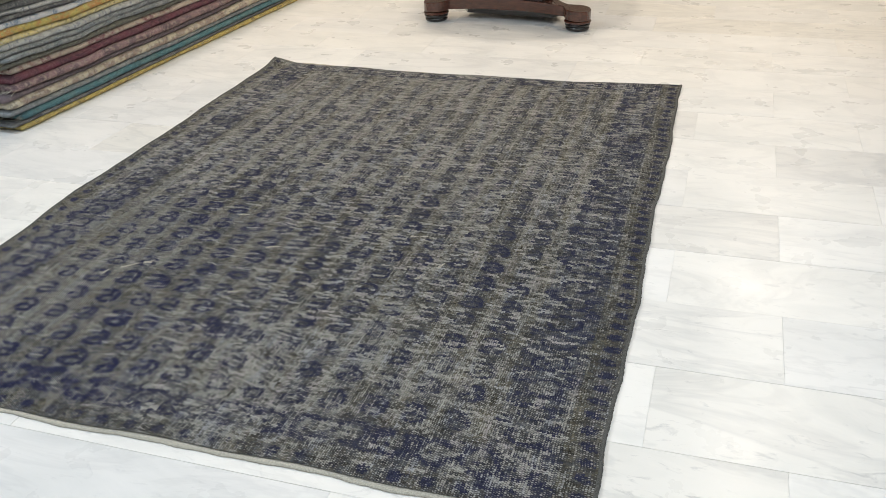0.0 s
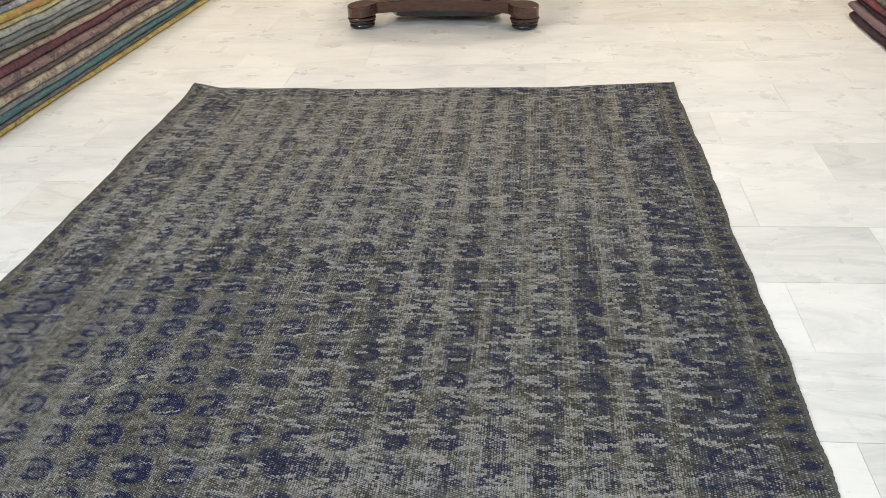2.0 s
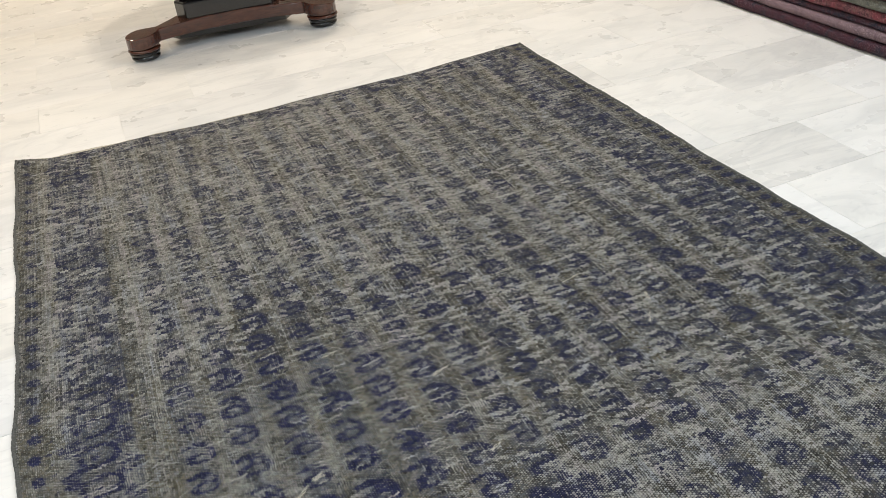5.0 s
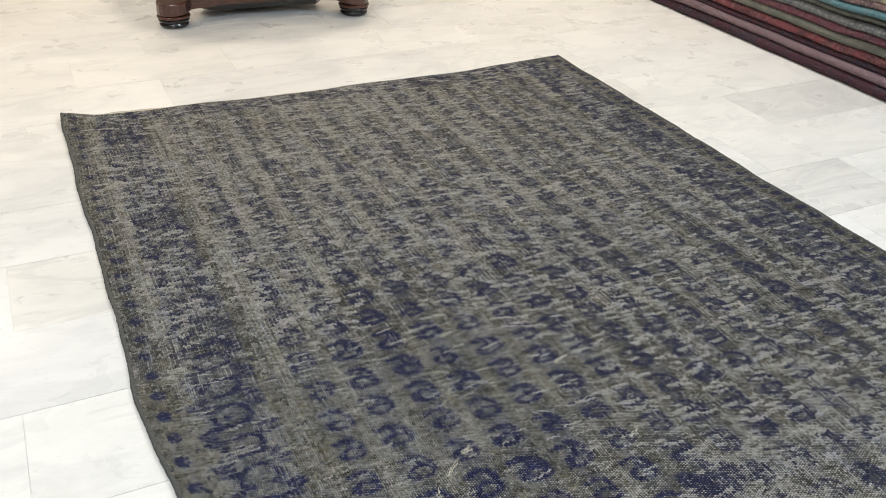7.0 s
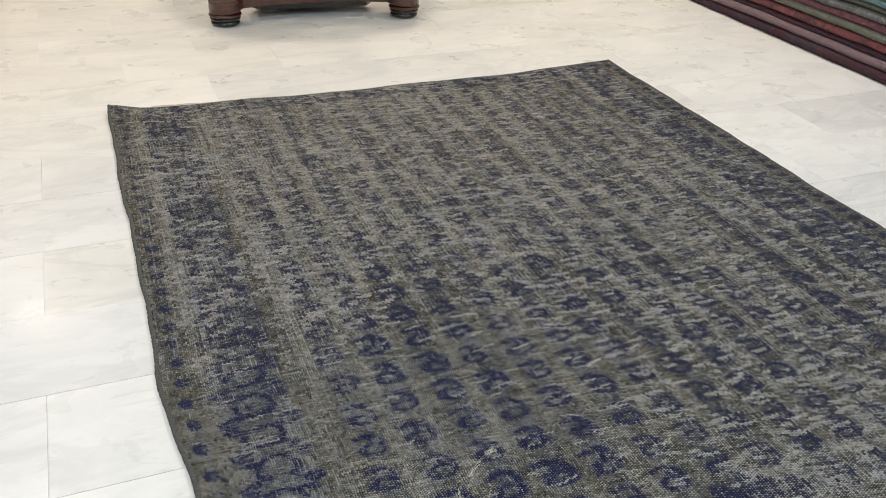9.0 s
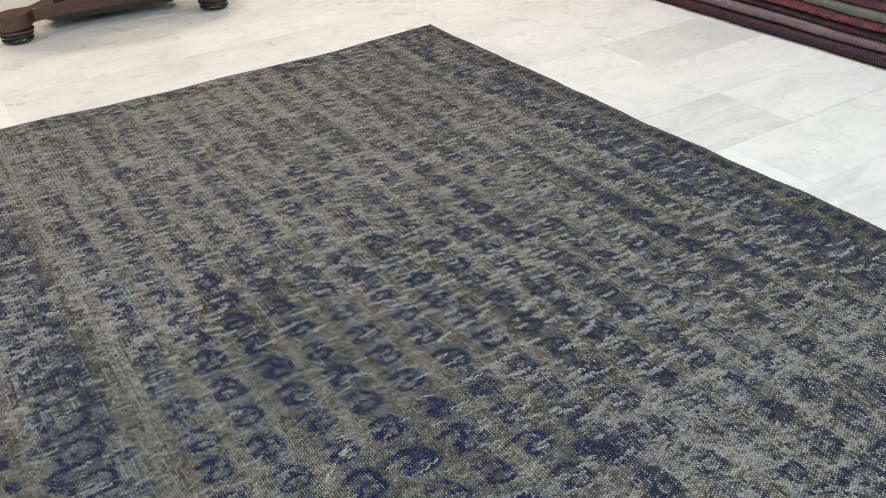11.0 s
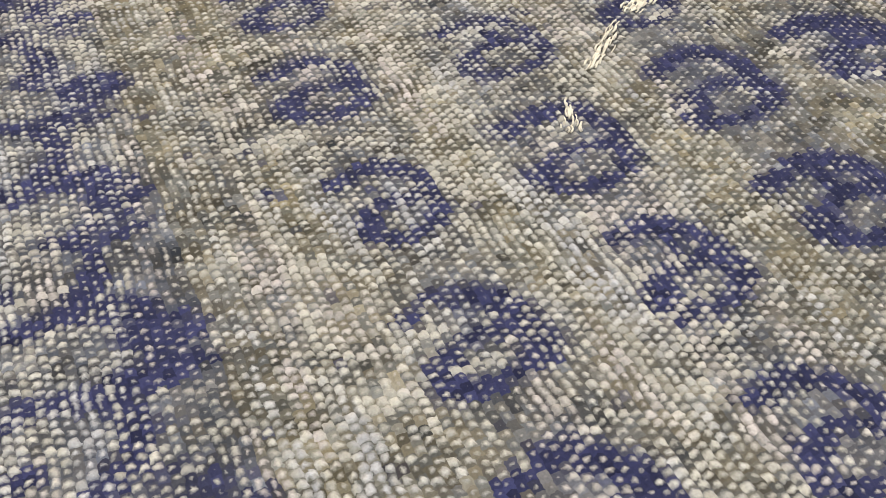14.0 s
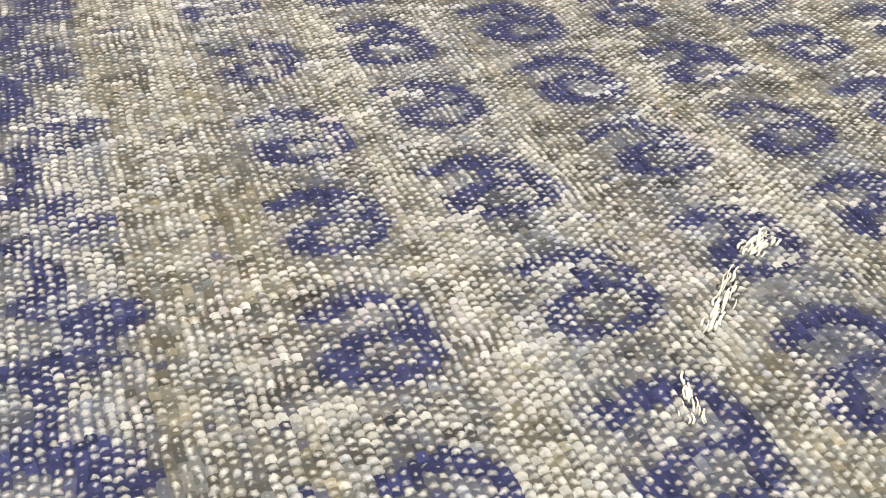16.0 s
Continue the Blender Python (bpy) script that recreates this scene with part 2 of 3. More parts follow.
DYES = {
    "olive_yellow": ((0.30, 0.23, 0.07), (0.22, 0.17, 0.06), (0.09, 0.07, 0.05)),
    "charcoal": ((0.05, 0.052, 0.055), (0.075, 0.075, 0.075), (0.14, 0.14, 0.13)),
    "teal": ((0.045, 0.095, 0.108), (0.065, 0.105, 0.108), (0.04, 0.06, 0.068)),
    "slate": ((0.10, 0.11, 0.115), (0.14, 0.145, 0.14), (0.06, 0.065, 0.075)),
    "beige": ((0.30, 0.27, 0.20), (0.17, 0.13, 0.105), (0.09, 0.07, 0.06)),
    "maroon": ((0.075, 0.028, 0.038), (0.045, 0.025, 0.032), (0.11, 0.06, 0.06)),
    "mauve": ((0.13, 0.085, 0.088), (0.06, 0.045, 0.05), (0.20, 0.165, 0.14)),
    "plum_grey": ((0.075, 0.062, 0.066), (0.10, 0.075, 0.08), (0.05, 0.045, 0.05)),
    "rose_beige": ((0.24, 0.19, 0.15), (0.10, 0.04, 0.045), (0.26, 0.23, 0.18)),
    "green_grey": ((0.068, 0.069, 0.058), (0.085, 0.082, 0.067), (0.045, 0.045, 0.044)),
    "silver": ((0.26, 0.27, 0.26), (0.20, 0.205, 0.20), (0.11, 0.12, 0.14)),
    "cream_yellow": ((0.42, 0.36, 0.16), (0.34, 0.30, 0.16), (0.20, 0.16, 0.08)),
    "gold": ((0.30, 0.235, 0.07), (0.27, 0.135, 0.05), (0.17, 0.17, 0.07)),
    "blue_white": ((0.32, 0.33, 0.34), (0.08, 0.11, 0.15), (0.30, 0.30, 0.29)),
    "crimson": ((0.105, 0.03, 0.036), (0.045, 0.022, 0.026), (0.13, 0.075, 0.07)),
    "pink": ((0.098, 0.066, 0.073), (0.085, 0.06, 0.066), (0.06, 0.04, 0.046)),
    "oxblood": ((0.026, 0.011, 0.016), (0.015, 0.014, 0.020), (0.04, 0.014, 0.018)),
}
WOOLS = {k: wool(k + "_wool", *(tuple(1.85 * c for c in d) for d in v)) for k, v in DYES.items()}


# ---- builders ----
def part(name, bm, mat, parent=None, label="", smooth=True):
    """Links a bmesh as one mesh object under a thing or a part."""
    me = bpy.data.meshes.new(name)
    bm.to_mesh(me)
    bm.free()
    me.materials.append(mat)
    if smooth:
        me.shade_smooth()
    ob = new(name, me)
    if parent:
        ob.parent = parent
    return tagged(ob, label)


def holder(name, x, y, z=0.0, turn=0.0):
    ob = new(name)
    ob.matrix_basis = pose(x, y, z, 0, 0, turn)
    return ob


def box(bm, x0, x1, y0, y1, z0, z1, bevel=0.0):
    m = Matrix.LocRotScale(((x0 + x1) / 2, (y0 + y1) / 2, (z0 + z1) / 2), None, (x1 - x0, y1 - y0, z1 - z0))
    made = bmesh.ops.create_cube(bm, size=1, matrix=m)
    if bevel:
        edges = list({e for v in made["verts"] for e in v.link_edges})
        bmesh.ops.bevel(bm, geom=edges, offset=bevel, segments=2, affect="EDGES", profile=0.5)
    return bm


def turned(bm, profile, steps=32, centre=(0, 0)):
    """A turned solid from (radius, height) pairs."""
    rings = []
    for r, z in profile:
        rings.append([bm.verts.new((centre[0] + r * math.cos(a), centre[1] + r * math.sin(a), z))
                      for a in (2 * math.pi * k / steps for k in range(steps))])
    for a, b in zip(rings, rings[1:]):
        for k in range(steps):
            bm.faces.new((a[k], a[(k + 1) % steps], b[(k + 1) % steps], b[k]))
    bm.faces.new(list(reversed(rings[0])))
    bm.faces.new(rings[-1])
    return bm


def prism(bm, outline, z0, z1):
    low = [bm.verts.new((x, y, z0)) for x, y in outline]
    top = [bm.verts.new((x, y, z1)) for x, y in outline]
    n = len(outline)
    for k in range(n):
        bm.faces.new((low[k], low[(k + 1) % n], top[(k + 1) % n], top[k]))
    bm.faces.new(top)
    bm.faces.new(list(reversed(low)))
    return bm


def tube(bm, points, radius, sides=5):
    rings = []
    for k, p in enumerate(points):
        ahead = Vector(points[min(k + 1, len(points) - 1)]) - Vector(points[max(k - 1, 0)])
        side = ahead.cross(Vector((0, 0, 1)))
        side = side.normalized() if side.length > 1e-9 else Vector((1, 0, 0))
        up = side.cross(ahead).normalized()
        rings.append([bm.verts.new(Vector(p) + radius * (math.cos(a) * side + math.sin(a) * up))
                      for a in (2 * math.pi * i / sides for i in range(sides))])
    for a, b in zip(rings, rings[1:]):
        for i in range(sides):
            bm.faces.new((a[i], a[(i + 1) % sides], b[(i + 1) % sides], b[i]))
    bm.faces.new(list(reversed(rings[0])))
    bm.faces.new(rings[-1])
    return bm


# ---- room ----
X0, X1, Y0, Y1 = -4.2, 4.6, -6.2, 7.2
floor = tagged(part("floor", box(bmesh.new(), X0, X1, Y0, Y1, -0.2, -0.0018), GROUT, smooth=False),
               "polished white marble tiles laid in running bond", "floor", kind="structure")
for nm, b in (("wall_west", (X0 - 0.2, X0, Y0 - 0.2, Y1 + 0.2)), ("wall_east", (X1, X1 + 0.2, Y0 - 0.2, Y1 + 0.2)),
              ("wall_south", (X0, X1, Y0 - 0.2, Y0)), ("wall_north", (X0, X1, Y1, Y1 + 0.2))):
    tagged(part(nm, box(bmesh.new(), *b, -0.2, CEILING + 0.1), PLASTER, smooth=False), "plain beige plastered wall", "wall", kind="structure")
tagged(part("ceiling", box(bmesh.new(), X0, X1, Y0, Y1, CEILING, CEILING + 0.1), CEIL_PAINT, smooth=False),
       "plain white painted ceiling", "ceiling", kind="structure")

first = None
for lx, ly in LAMPS:
    warm = ly > 0
    lamp(lx, ly, 29 if warm else 40, WARM if warm else COOL)
    if first is None:
        first = tagged(holder("ceiling_lamp", lx, ly, CEILING), "round white ceiling downlight", "lamp", "ceiling lamps")
        part("rim", turned(bmesh.new(), [(0.16, -0.001), (0.19, -0.001), (0.19, -0.03), (0.18, -0.04), (0.16, -0.04), (0.158, -0.02)], 40), LAMP_RIM, first)
        part("diffuser", turned(bmesh.new(), [(0.15, -0.045), (0.157, -0.043), (0.157, -0.041), (0.15, -0.041)], 40), GLOW, first)
    else:
        copy_thing(first, pose(lx, ly, CEILING))


# ---- pedestal table ----
def bun_foot(parent, x, y):
    foot = part("bun_foot", turned(bmesh.new(), [
        (0.050, 0.0), (0.060, 0.003), (0.065, 0.010), (0.064, 0.017), (0.057, 0.021), (0.058, 0.023),
        (0.067, 0.027), (0.069, 0.032), (0.066, 0.038), (0.06, 0.042)], 40, (x, y)), EBONY, parent, "black turned bun foot")
    part("collar", turned(bmesh.new(), [(0.058, 0.039), (0.070, 0.041), (0.074, 0.046), (0.071, 0.052), (0.064, 0.055)], 40, (x, y)), MAHOGANY, foot)
    return foot


def pedestal_table(x, y, turn):
    table = tagged(holder("pedestal_table", x, y, 0, turn),
                   "polished mahogany pedestal table with concave base on black bun feet", "table")
    r = 0.07
    corners = [(-0.415, -0.24), (0.415, -0.24), (0.0, 0.48)]
    for cx, cy in corners:
        bun_foot(table, cx, cy)
    outline = []
    for k, (cx, cy) in enumerate(corners):
        mid = math.atan2(cy, cx)
        for i in range(17):
            a = mid + math.radians(-125 + 250 * i / 16)
            outline.append((cx + r * math.cos(a), cy + r * math.sin(a)))
        nx, ny = corners[(k + 1) % 3]
        ex, ey = (cx + nx) / 2, (cy + ny) / 2
        d = math.hypot(ex, ey)
        for i in range(1, 20):
            f = i / 20
            pull = -0.02 + (0.06 if k == 0 else 0.12) * math.sin(math.pi * f) ** 0.7
            px, py = cx + (nx - cx) * f - ex / d * pull, cy + (ny - cy) * f - ey / d * pull
            if math.hypot(px - cx, py - cy) > r * 1.15 and math.hypot(px - nx, py - ny) > r * 1.15:
                outline.append((px, py))
    bm = bmesh.new()
    prism(bm, outline, 0.054, 0.108)
    for v in bm.verts:
        far = math.hypot(v.co.x, v.co.y) / 0.55
        if v.co.z < 0.08:
            v.co.z += 0.02 * max(0.0, 1 - far) ** 0.6
        else:
            v.co.z += 0.03 * max(0.0, 1 - far) ** 0.8
    base = part("base", bm, MAHOGANY, table, smooth=False)
    bev = base.modifiers.new("edge", "BEVEL")
    bev.width, bev.segments, bev.limit_method = 0.004, 2, "ANGLE"
    oct_ = [(-0.2, -0.19), (0.2, -0.19), (0.24, -0.12), (0.06, 0.26), (-0.06, 0.26), (-0.24, -0.12)]
    bm = prism(bmesh.new(), oct_, 0.112, 0.20)
    prism(bm, [(a * 0.9, b * 0.9) for a, b in oct_], 0.20, 0.235)
    # added block, no table part: stops light from behind, darkens the floor below
    part("shade_block", prism(bmesh.new(), [(a * 1.25, b * 1.1 + 0.04) for a, b in oct_], 0.035, 0.075), EBONY, table, "black block added to shade the floor under the base", smooth=False)
    plinth = part("plinth", bm, EBONY, table, "black lacquered six-sided plinth", smooth=False)
    bev = plinth.modifiers.new("edge", "BEVEL")
    bev.width, bev.segments, bev.limit_method = 0.008, 3, "ANGLE"
    part("column", turned(bmesh.new(), [(0.17, 0.233), (0.165, 0.26), (0.12, 0.29), (0.085, 0.33), (0.075, 0.42), (0.09, 0.52),
                                        (0.12, 0.6), (0.13, 0.66), (0.2, 0.7), (0.26, 0.715)], 40), MAHOGANY, table)
    part("tabletop", turned(bmesh.new(), [(0.43, 0.715), (0.49, 0.72), (0.505, 0.735), (0.5, 0.75), (0.48, 0.755)], 72), MAHOGANY, table)
    return table


pedestal_table(0.003, 1.135, -5.0)


# ---- stacks of folded rugs ----
def folded_rug(length, depth, thick, mat, seed, label, end_fringe, level):
    """A rug folded over: two plies with a rounded fold along the front (local -x is the back), lying along y."""
    rnd = random.Random(seed)
    rug = tagged(new("folded_rug"), label, "rug", "stacked folded rugs")
    n, prof = 72, []
    for k in range(9):
        a = -math.pi / 2 + math.pi * k / 8
        prof.append((math.cos(a) * thick * 0.55, thick / 2 + math.sin(a) * thick * 0.485))
    back = [(-depth, thick), (-depth, 0.0)]
    bm = bmesh.new()
    rings = []
    o1, o2 = rnd.uniform(0, 90), rnd.uniform(0, 90)
    for i in range(n + 1):
        y = -length / 2 + length * i / n
        dx = 0.011 * noise.noise((o1, y * 1.6, 0)) + 0.005 * noise.noise((o1, y * 7, 3))
        dz = 0.004 * noise.noise((o2, y * 2.2, 1)) + 0.002 * noise.noise((o2, y * 8, 5))
        dz *= min(1, level / 0.03)
        dz += (0.016 * noise.noise((4.5, y * 2.1, 2)) + 0.007 * noise.noise((7.5, y * 6.0, 2))) * min(1, level / 0.3)
        end = min(i, n - i) / n * length
        round_ = 1 - 0.25 * max(0, 1 - end / 0.02)
        ring = []
        for px, pz in prof:
            w = 1 + 0.10 * noise.noise((o1, y * 12, pz * 60))
            ring.append(bm.verts.new((px * w + dx, y, thick / 2 + (pz - thick / 2) * round_ + dz)))
        for px, pz in back:
            ring.append(bm.verts.new((px + dx, y, thick / 2 + (pz - thick / 2) * round_ + dz)))
        rings.append(ring)
    m = len(rings[0])
    for a, b in zip(rings, rings[1:]):
        for k in range(m):
            bm.faces.new((a[k], b[k], b[(k + 1) % m], a[(k + 1) % m]))
    bm.faces.new(rings[0])
    bm.faces.new(list(reversed(rings[-1])))
    bmesh.ops.recalc_face_normals(bm, faces=bm.faces[:])
    part("folded_body", bm, mat, rug)
    for side in end_fringe:
        bm = bmesh.new()
        for k in range(60):
            x0, z0 = -depth * 0.55 * (k / 60) + thick * 0.3, thick * rnd.uniform(0.25, 0.75)
            y0 = side * (length / 2 - 0.004)
            drop = rnd.uniform(0.2, 0.9) * thick
            pts = [(x0, y0, z0)]
            for q in (0.4, 0.75, 1.0):
                pts.append((x0 + rnd.uniform(-0.006, 0.006), y0 + side * q * rnd.uniform(0.02, 0.035), max(0.003, z0 - drop * q)))
            tube(bm, pts, 0.0011, 4)
        part("fringe", bm, COTTON, rug, "short cream cotton fringe")
    return rug


def stack(x, y, turn, flip, layers, length, depth, seed):
    """Layers from the floor up: (dye, thickness, label)."""
    rnd, z = random.Random(seed), 0.001
    root = pose(x, y, 0, 0, 0, turn + (180 if flip else 0))
    for k, (dye, thick, label) in enumerate(layers):
        ln = length + rnd.uniform(-0.07, 0.05)
        rug = folded_rug(ln, depth + rnd.uniform(-0.05, 0.05), thick, WOOLS[dye], seed * 100 + k, label, (-1, 1) if k % 4 == 2 else (), z)
        rug.matrix_basis = root @ pose(rnd.uniform(-0.016, 0.016) if k > 2 else 0.012 - 0.006 * k, rnd.uniform(-0.02, 0.02), z, 0, 0, rnd.uniform(-0.3, 0.3))
        z += thick * 0.985


LEFT = [
    ("olive_yellow", 0.022, "folded olive-yellow rug at the foot of a stack"),
    ("charcoal", 0.016, "thin folded charcoal rug in a stack"),
    ("teal", 0.034, "folded teal overdyed rug in a stack"),
    ("slate", 0.024, "folded slate-grey rug above the teal one"),
    ("beige", 0.036, "folded beige rug with dark speckled pattern"),
    ("plum_grey", 0.030, "folded plum-grey worn rug in a stack"),
    ("mauve", 0.034, "folded mauve-grey patterned rug in a stack"),
    ("maroon", 0.034, "folded dark maroon overdyed rug"),
    ("rose_beige", 0.034, "folded rose and beige patterned rug"),
    ("green_grey", 0.028, "folded dark green-grey rug in a stack"),
    ("slate", 0.022, "folded thin slate-grey rug"),
    ("slate", 0.022, "folded thin slate-grey rug"),
    ("silver", 0.028, "folded silver-grey rug in a stack"),
    ("cream_yellow", 0.028, "folded cream-yellow rug in a stack"),
    ("gold", 0.034, "folded golden-yellow rug with orange patches"),
    ("blue_white", 0.022, "folded grey rug with blue and white patches"),
    ("charcoal", 0.020, "thin folded charcoal rug in a stack"),
    ("silver", 0.020, "folded silver-grey rug in a stack"),
    ("charcoal", 0.034, "thick folded charcoal rug"),
    ("green_grey", 0.036, "folded dark green-grey rug in a stack"),
    ("charcoal", 0.036, "thick folded charcoal rug"),
    ("maroon", 0.036, "folded dark maroon overdyed rug"),
    ("plum_grey", 0.036, "folded plum-grey worn rug in a stack"),
    ("slate", 0.036, "folded slate-grey rug near the top of a stack"),
]
RIGHT = [
    ("oxblood", 0.044, "folded dark oxblood rug at the foot of a stack"),
    ("pink", 0.038, "folded dusty pink rug in a stack"),
    ("oxblood", 0.022, "thin folded dark oxblood rug"),
    ("crimson", 0.042, "folded crimson patterned rug in a stack"),
    ("green_grey", 0.036, "folded dark green-grey rug in a stack"),
    ("maroon", 0.040, "folded dark maroon overdyed rug"),
    ("charcoal", 0.030, "folded charcoal rug in a stack"),
    ("green_grey", 0.032, "folded dark green-grey rug in a stack"),
    ("teal", 0.026, "folded teal overdyed rug in a stack"),
    ("mauve", 0.034, "folded mauve-grey patterned rug in a stack"),
    ("beige", 0.034, "folded beige rug with dark speckled pattern"),
    ("slate", 0.034, "folded slate-grey rug in a stack"),
    ("plum_grey", 0.036, "folded plum-grey worn rug in a stack"),
    ("charcoal", 0.036, "thick folded charcoal rug"),
    ("maroon", 0.036, "folded dark maroon overdyed rug"),
]
stack(-1.55, 0.29, -4.0, False, LEFT, 2.80, 0.95, 3)
stack(2.004, -0.455, 1.5, True, RIGHT, 2.75, 0.95, 7)


# ---- the worn rug on the floor ----
FAR, NEAR = -0.03, -2.65
# knots are finer towards the near left corner: (column, x) and (row, y)
COLUMNS = ((0, -1.0), (153, -0.25), (376, 1.0))
ROWS = ((0, FAR), (263, -1.5), (426, -2.3), (488, NEAR))
NX, NY = COLUMNS[-1][0], ROWS[-1][0]


def column_x(c):
    return np.interp(c, *zip(*COLUMNS))


def row_y(r):
    return np.interp(r, *zip(*ROWS))


def x_column(x):
    return int(np.interp(x, *reversed(list(zip(*COLUMNS)))))


def y_row(y):
    return int(np.interp(-y, [-p[1] for p in ROWS], [p[0] for p in ROWS]))


def smooth_noise(shape, cells, seed):
    """Value noise on a grid of knots, with the given number of cells down and across."""
    rng = np.random.default_rng(seed)
    g = rng.random((cells[0] + 2, cells[1] + 2))
    a = np.linspace(0, cells[0], shape[0], endpoint=False)[:, None]
    b = np.linspace(0, cells[1], shape[1], endpoint=False)[None, :]
    i, j = a.astype(int), b.astype(int)
    f, h = a - i, b - j
    f, h = f * f * (3 - 2 * f), h * h * (3 - 2 * h)
    return (g[i, j] * (1 - f) + g[i + 1, j] * f) * (1 - h) + (g[i, j + 1] * (1 - f) + g[i + 1, j + 1] * f) * h


def knot_pattern():
    """Blue dye, ground tone and wear for every knot, rows from the far end to the near end."""
    rng = np.random.default_rng(11)
    x = column_x(np.arange(NX) + 0.5)[None, :] + np.zeros((NY, 1))
    y = row_y(np.arange(NY) + 0.5)[:, None] + np.zeros((1, NX))
    shape = (NY, NX)
    wob = 0.006 * (smooth_noise(shape, (40, 30), 1) - 0.5) * 2
    wob2 = 0.006 * (smooth_noise(shape, (40, 30), 2) - 0.5) * 2
    blue = np.zeros(shape)

    def ring(cx, cy, rx, ry, thick, gap, gap_width, strength, core):
        i0, i1 = x_column(cx - rx * 1.7), x_column(cx + rx * 1.7) + 1
        j0, j1 = y_row(cy + ry * 1.7), y_row(cy - ry * 1.7) + 1
        s = np.s_[j0:j1, i0:i1]
        u, v = (x[s] + wob[s] - cx) / rx, (y[s] + wob2[s] - cy) / ry
        r, a = np.hypot(u, v), np.arctan2(v, u)
        off = np.abs((a - gap + math.pi) % (2 * math.pi) - math.pi)
        open_ = np.clip((off - gap_width) / 0.35, 0, 1)
        w = thick * (0.75 + 0.5 * np.cos(a + 0.9) ** 2)
        band = np.clip(1.4 - np.abs(r - 0.78) / w * 1.4, 0, 1) * open_
        dot = np.clip(1.3 - np.hypot(u + 0.15, v + 0.1) / core * 1.3, 0, 1) if core else 0
        blue[s] = np.maximum(blue[s], strength * np.clip(np.maximum(band, dot), 0, 1))

    def boteh(cx, cy, unit, strength):
        """A paisley: a ring at the foot and a hook that rises on one side and curls over; unit is about a centimetre."""
        i0, i1 = x_column(cx - 0.06), x_column(cx + 0.06) + 1
        j0, j1 = y_row(cy + 0.06), y_row(cy - 0.06) + 1
        s = np.s_[j0:j1, i0:i1]
        lean = rng.uniform(-0.12, 0.12)
        u, v = (x[s] + wob[s] - cx) / unit, (y[s] + wob2[s] - cy) / unit
        u = u + lean * v
        th = rng.uniform(0.6, 0.9)
        du, dv = u / 2.7, (v + 1.5) / 1.55
        mark = np.clip(1.35 - np.abs(np.hypot(du, dv) - 0.85) * 2.1 / th, 0, 1)
        du, dv = (u + 0.5) / 2.9, (v + 0.3) / 2.9
        a = np.degrees(np.arctan2(dv, du))
        arc = np.clip(1.35 - np.abs(np.hypot(du, dv) - 0.95) * 2.8 / th, 0, 1) * (a > -25) * (a < rng.uniform(95, 125))
        barb = np.clip(1.5 - np.hypot((u + 2.3) / 1.1, (v - 2.1) / 0.6), 0, 1)
        core = np.clip(1.5 - np.hypot((u - 0.1) / 0.55, (v - 0.9) / 1.1), 0, 1) * rng.choice([0, 0.7, 1])
        foot = np.clip(1.5 - np.hypot((u + 2.0) / 1.0, (v + 1.0) / 0.9), 0, 1)
        for m in (mark, arc, barb, core, foot):
            blue[s] = np.maximum(blue[s], strength * m)

    for c in range(14):
        cx = -0.638 + 0.1025 * c
        drift = 0.0 if c < 3 else rng.uniform(-0.006, 0.006)
        for r in range(-4, 21):
            cy = -2.044 + 0.022 * cx + 0.097 * r + drift + rng.uniform(-0.005, 0.005)
            if not -2.46 < cy < -0.15:
                continue
            boteh(cx + rng.uniform(-0.005, 0.005), cy, rng.uniform(0.0098, 0.0116), rng.uniform(0.72, 1.0) - 0.3 * min(1, max(0, (math.hypot(cx + 0.45, cy + 2.0) - 0.5) / 1.2)))
    ring(-0.022, -2.215, 0.056, 0.044, 0.6, 2.0, 0.3, 1.0, 0.5)
    for side, first_y in ((-0.829, -0.095), (0.848, -0.117)):
        for r in range(28):
            cy = first_y - 0.093 * r + rng.uniform(-0.004, 0.004)
            ring(side, cy, 0.052, 0.037, 0.23, rng.uniform(-3, 3), 0.2, rng.uniform(0.8, 1), rng.choice([0, 0.3]))
            for d in (-0.062, 0.062):
                ring(side + d, cy + 0.045, 0.018, 0.011, 0.7, 0, 0, rng.uniform(0.5, 0.95), 0.7)
                ring(side + d * 0.8, cy + 0.022, 0.024, 0.007, 0.8, 0, 0, rng.uniform(0.5, 0.95), 0.8)
                ring(side + d * 0.7, cy - 0.030, 0.020, 0.006, 0.8, 0, 0, rng.uniform(0.4, 0.9), 0.8)
    for r in range(36):
        ring(-0.962, -0.06 - 0.0715 * r, 0.013, 0.011, 0.9, 0, 0, rng.uniform(0.75, 1), 0.9)
    for r in range(50):
        ring(0.974, -0.039 - 0.052 * r, 0.015, 0.010, 0.9, 0, 0, rng.uniform(0.85, 1), 0.9)
    for cy, ry in ((-0.085, 0.036), (-2.535, 0.045)):
        for c in range(16):
            cx = -0.73 + 0.1 * c
            ring(cx, cy + rng.uniform(-0.008, 0.008), 0.05, ry, 0.38, rng.uniform(-3, 3), 0.2, rng.uniform(0.65, 0.9), 0.3)
            ring(cx + 0.05, cy + 0.03, 0.03, 0.011, 0.7, 0, 0, rng.uniform(0.4, 0.8), 0.8)
            ring(cx + 0.05, cy - 0.03, 0.03, 0.011, 0.7, 0, 0, rng.uniform(0.4, 0.8), 0.8)
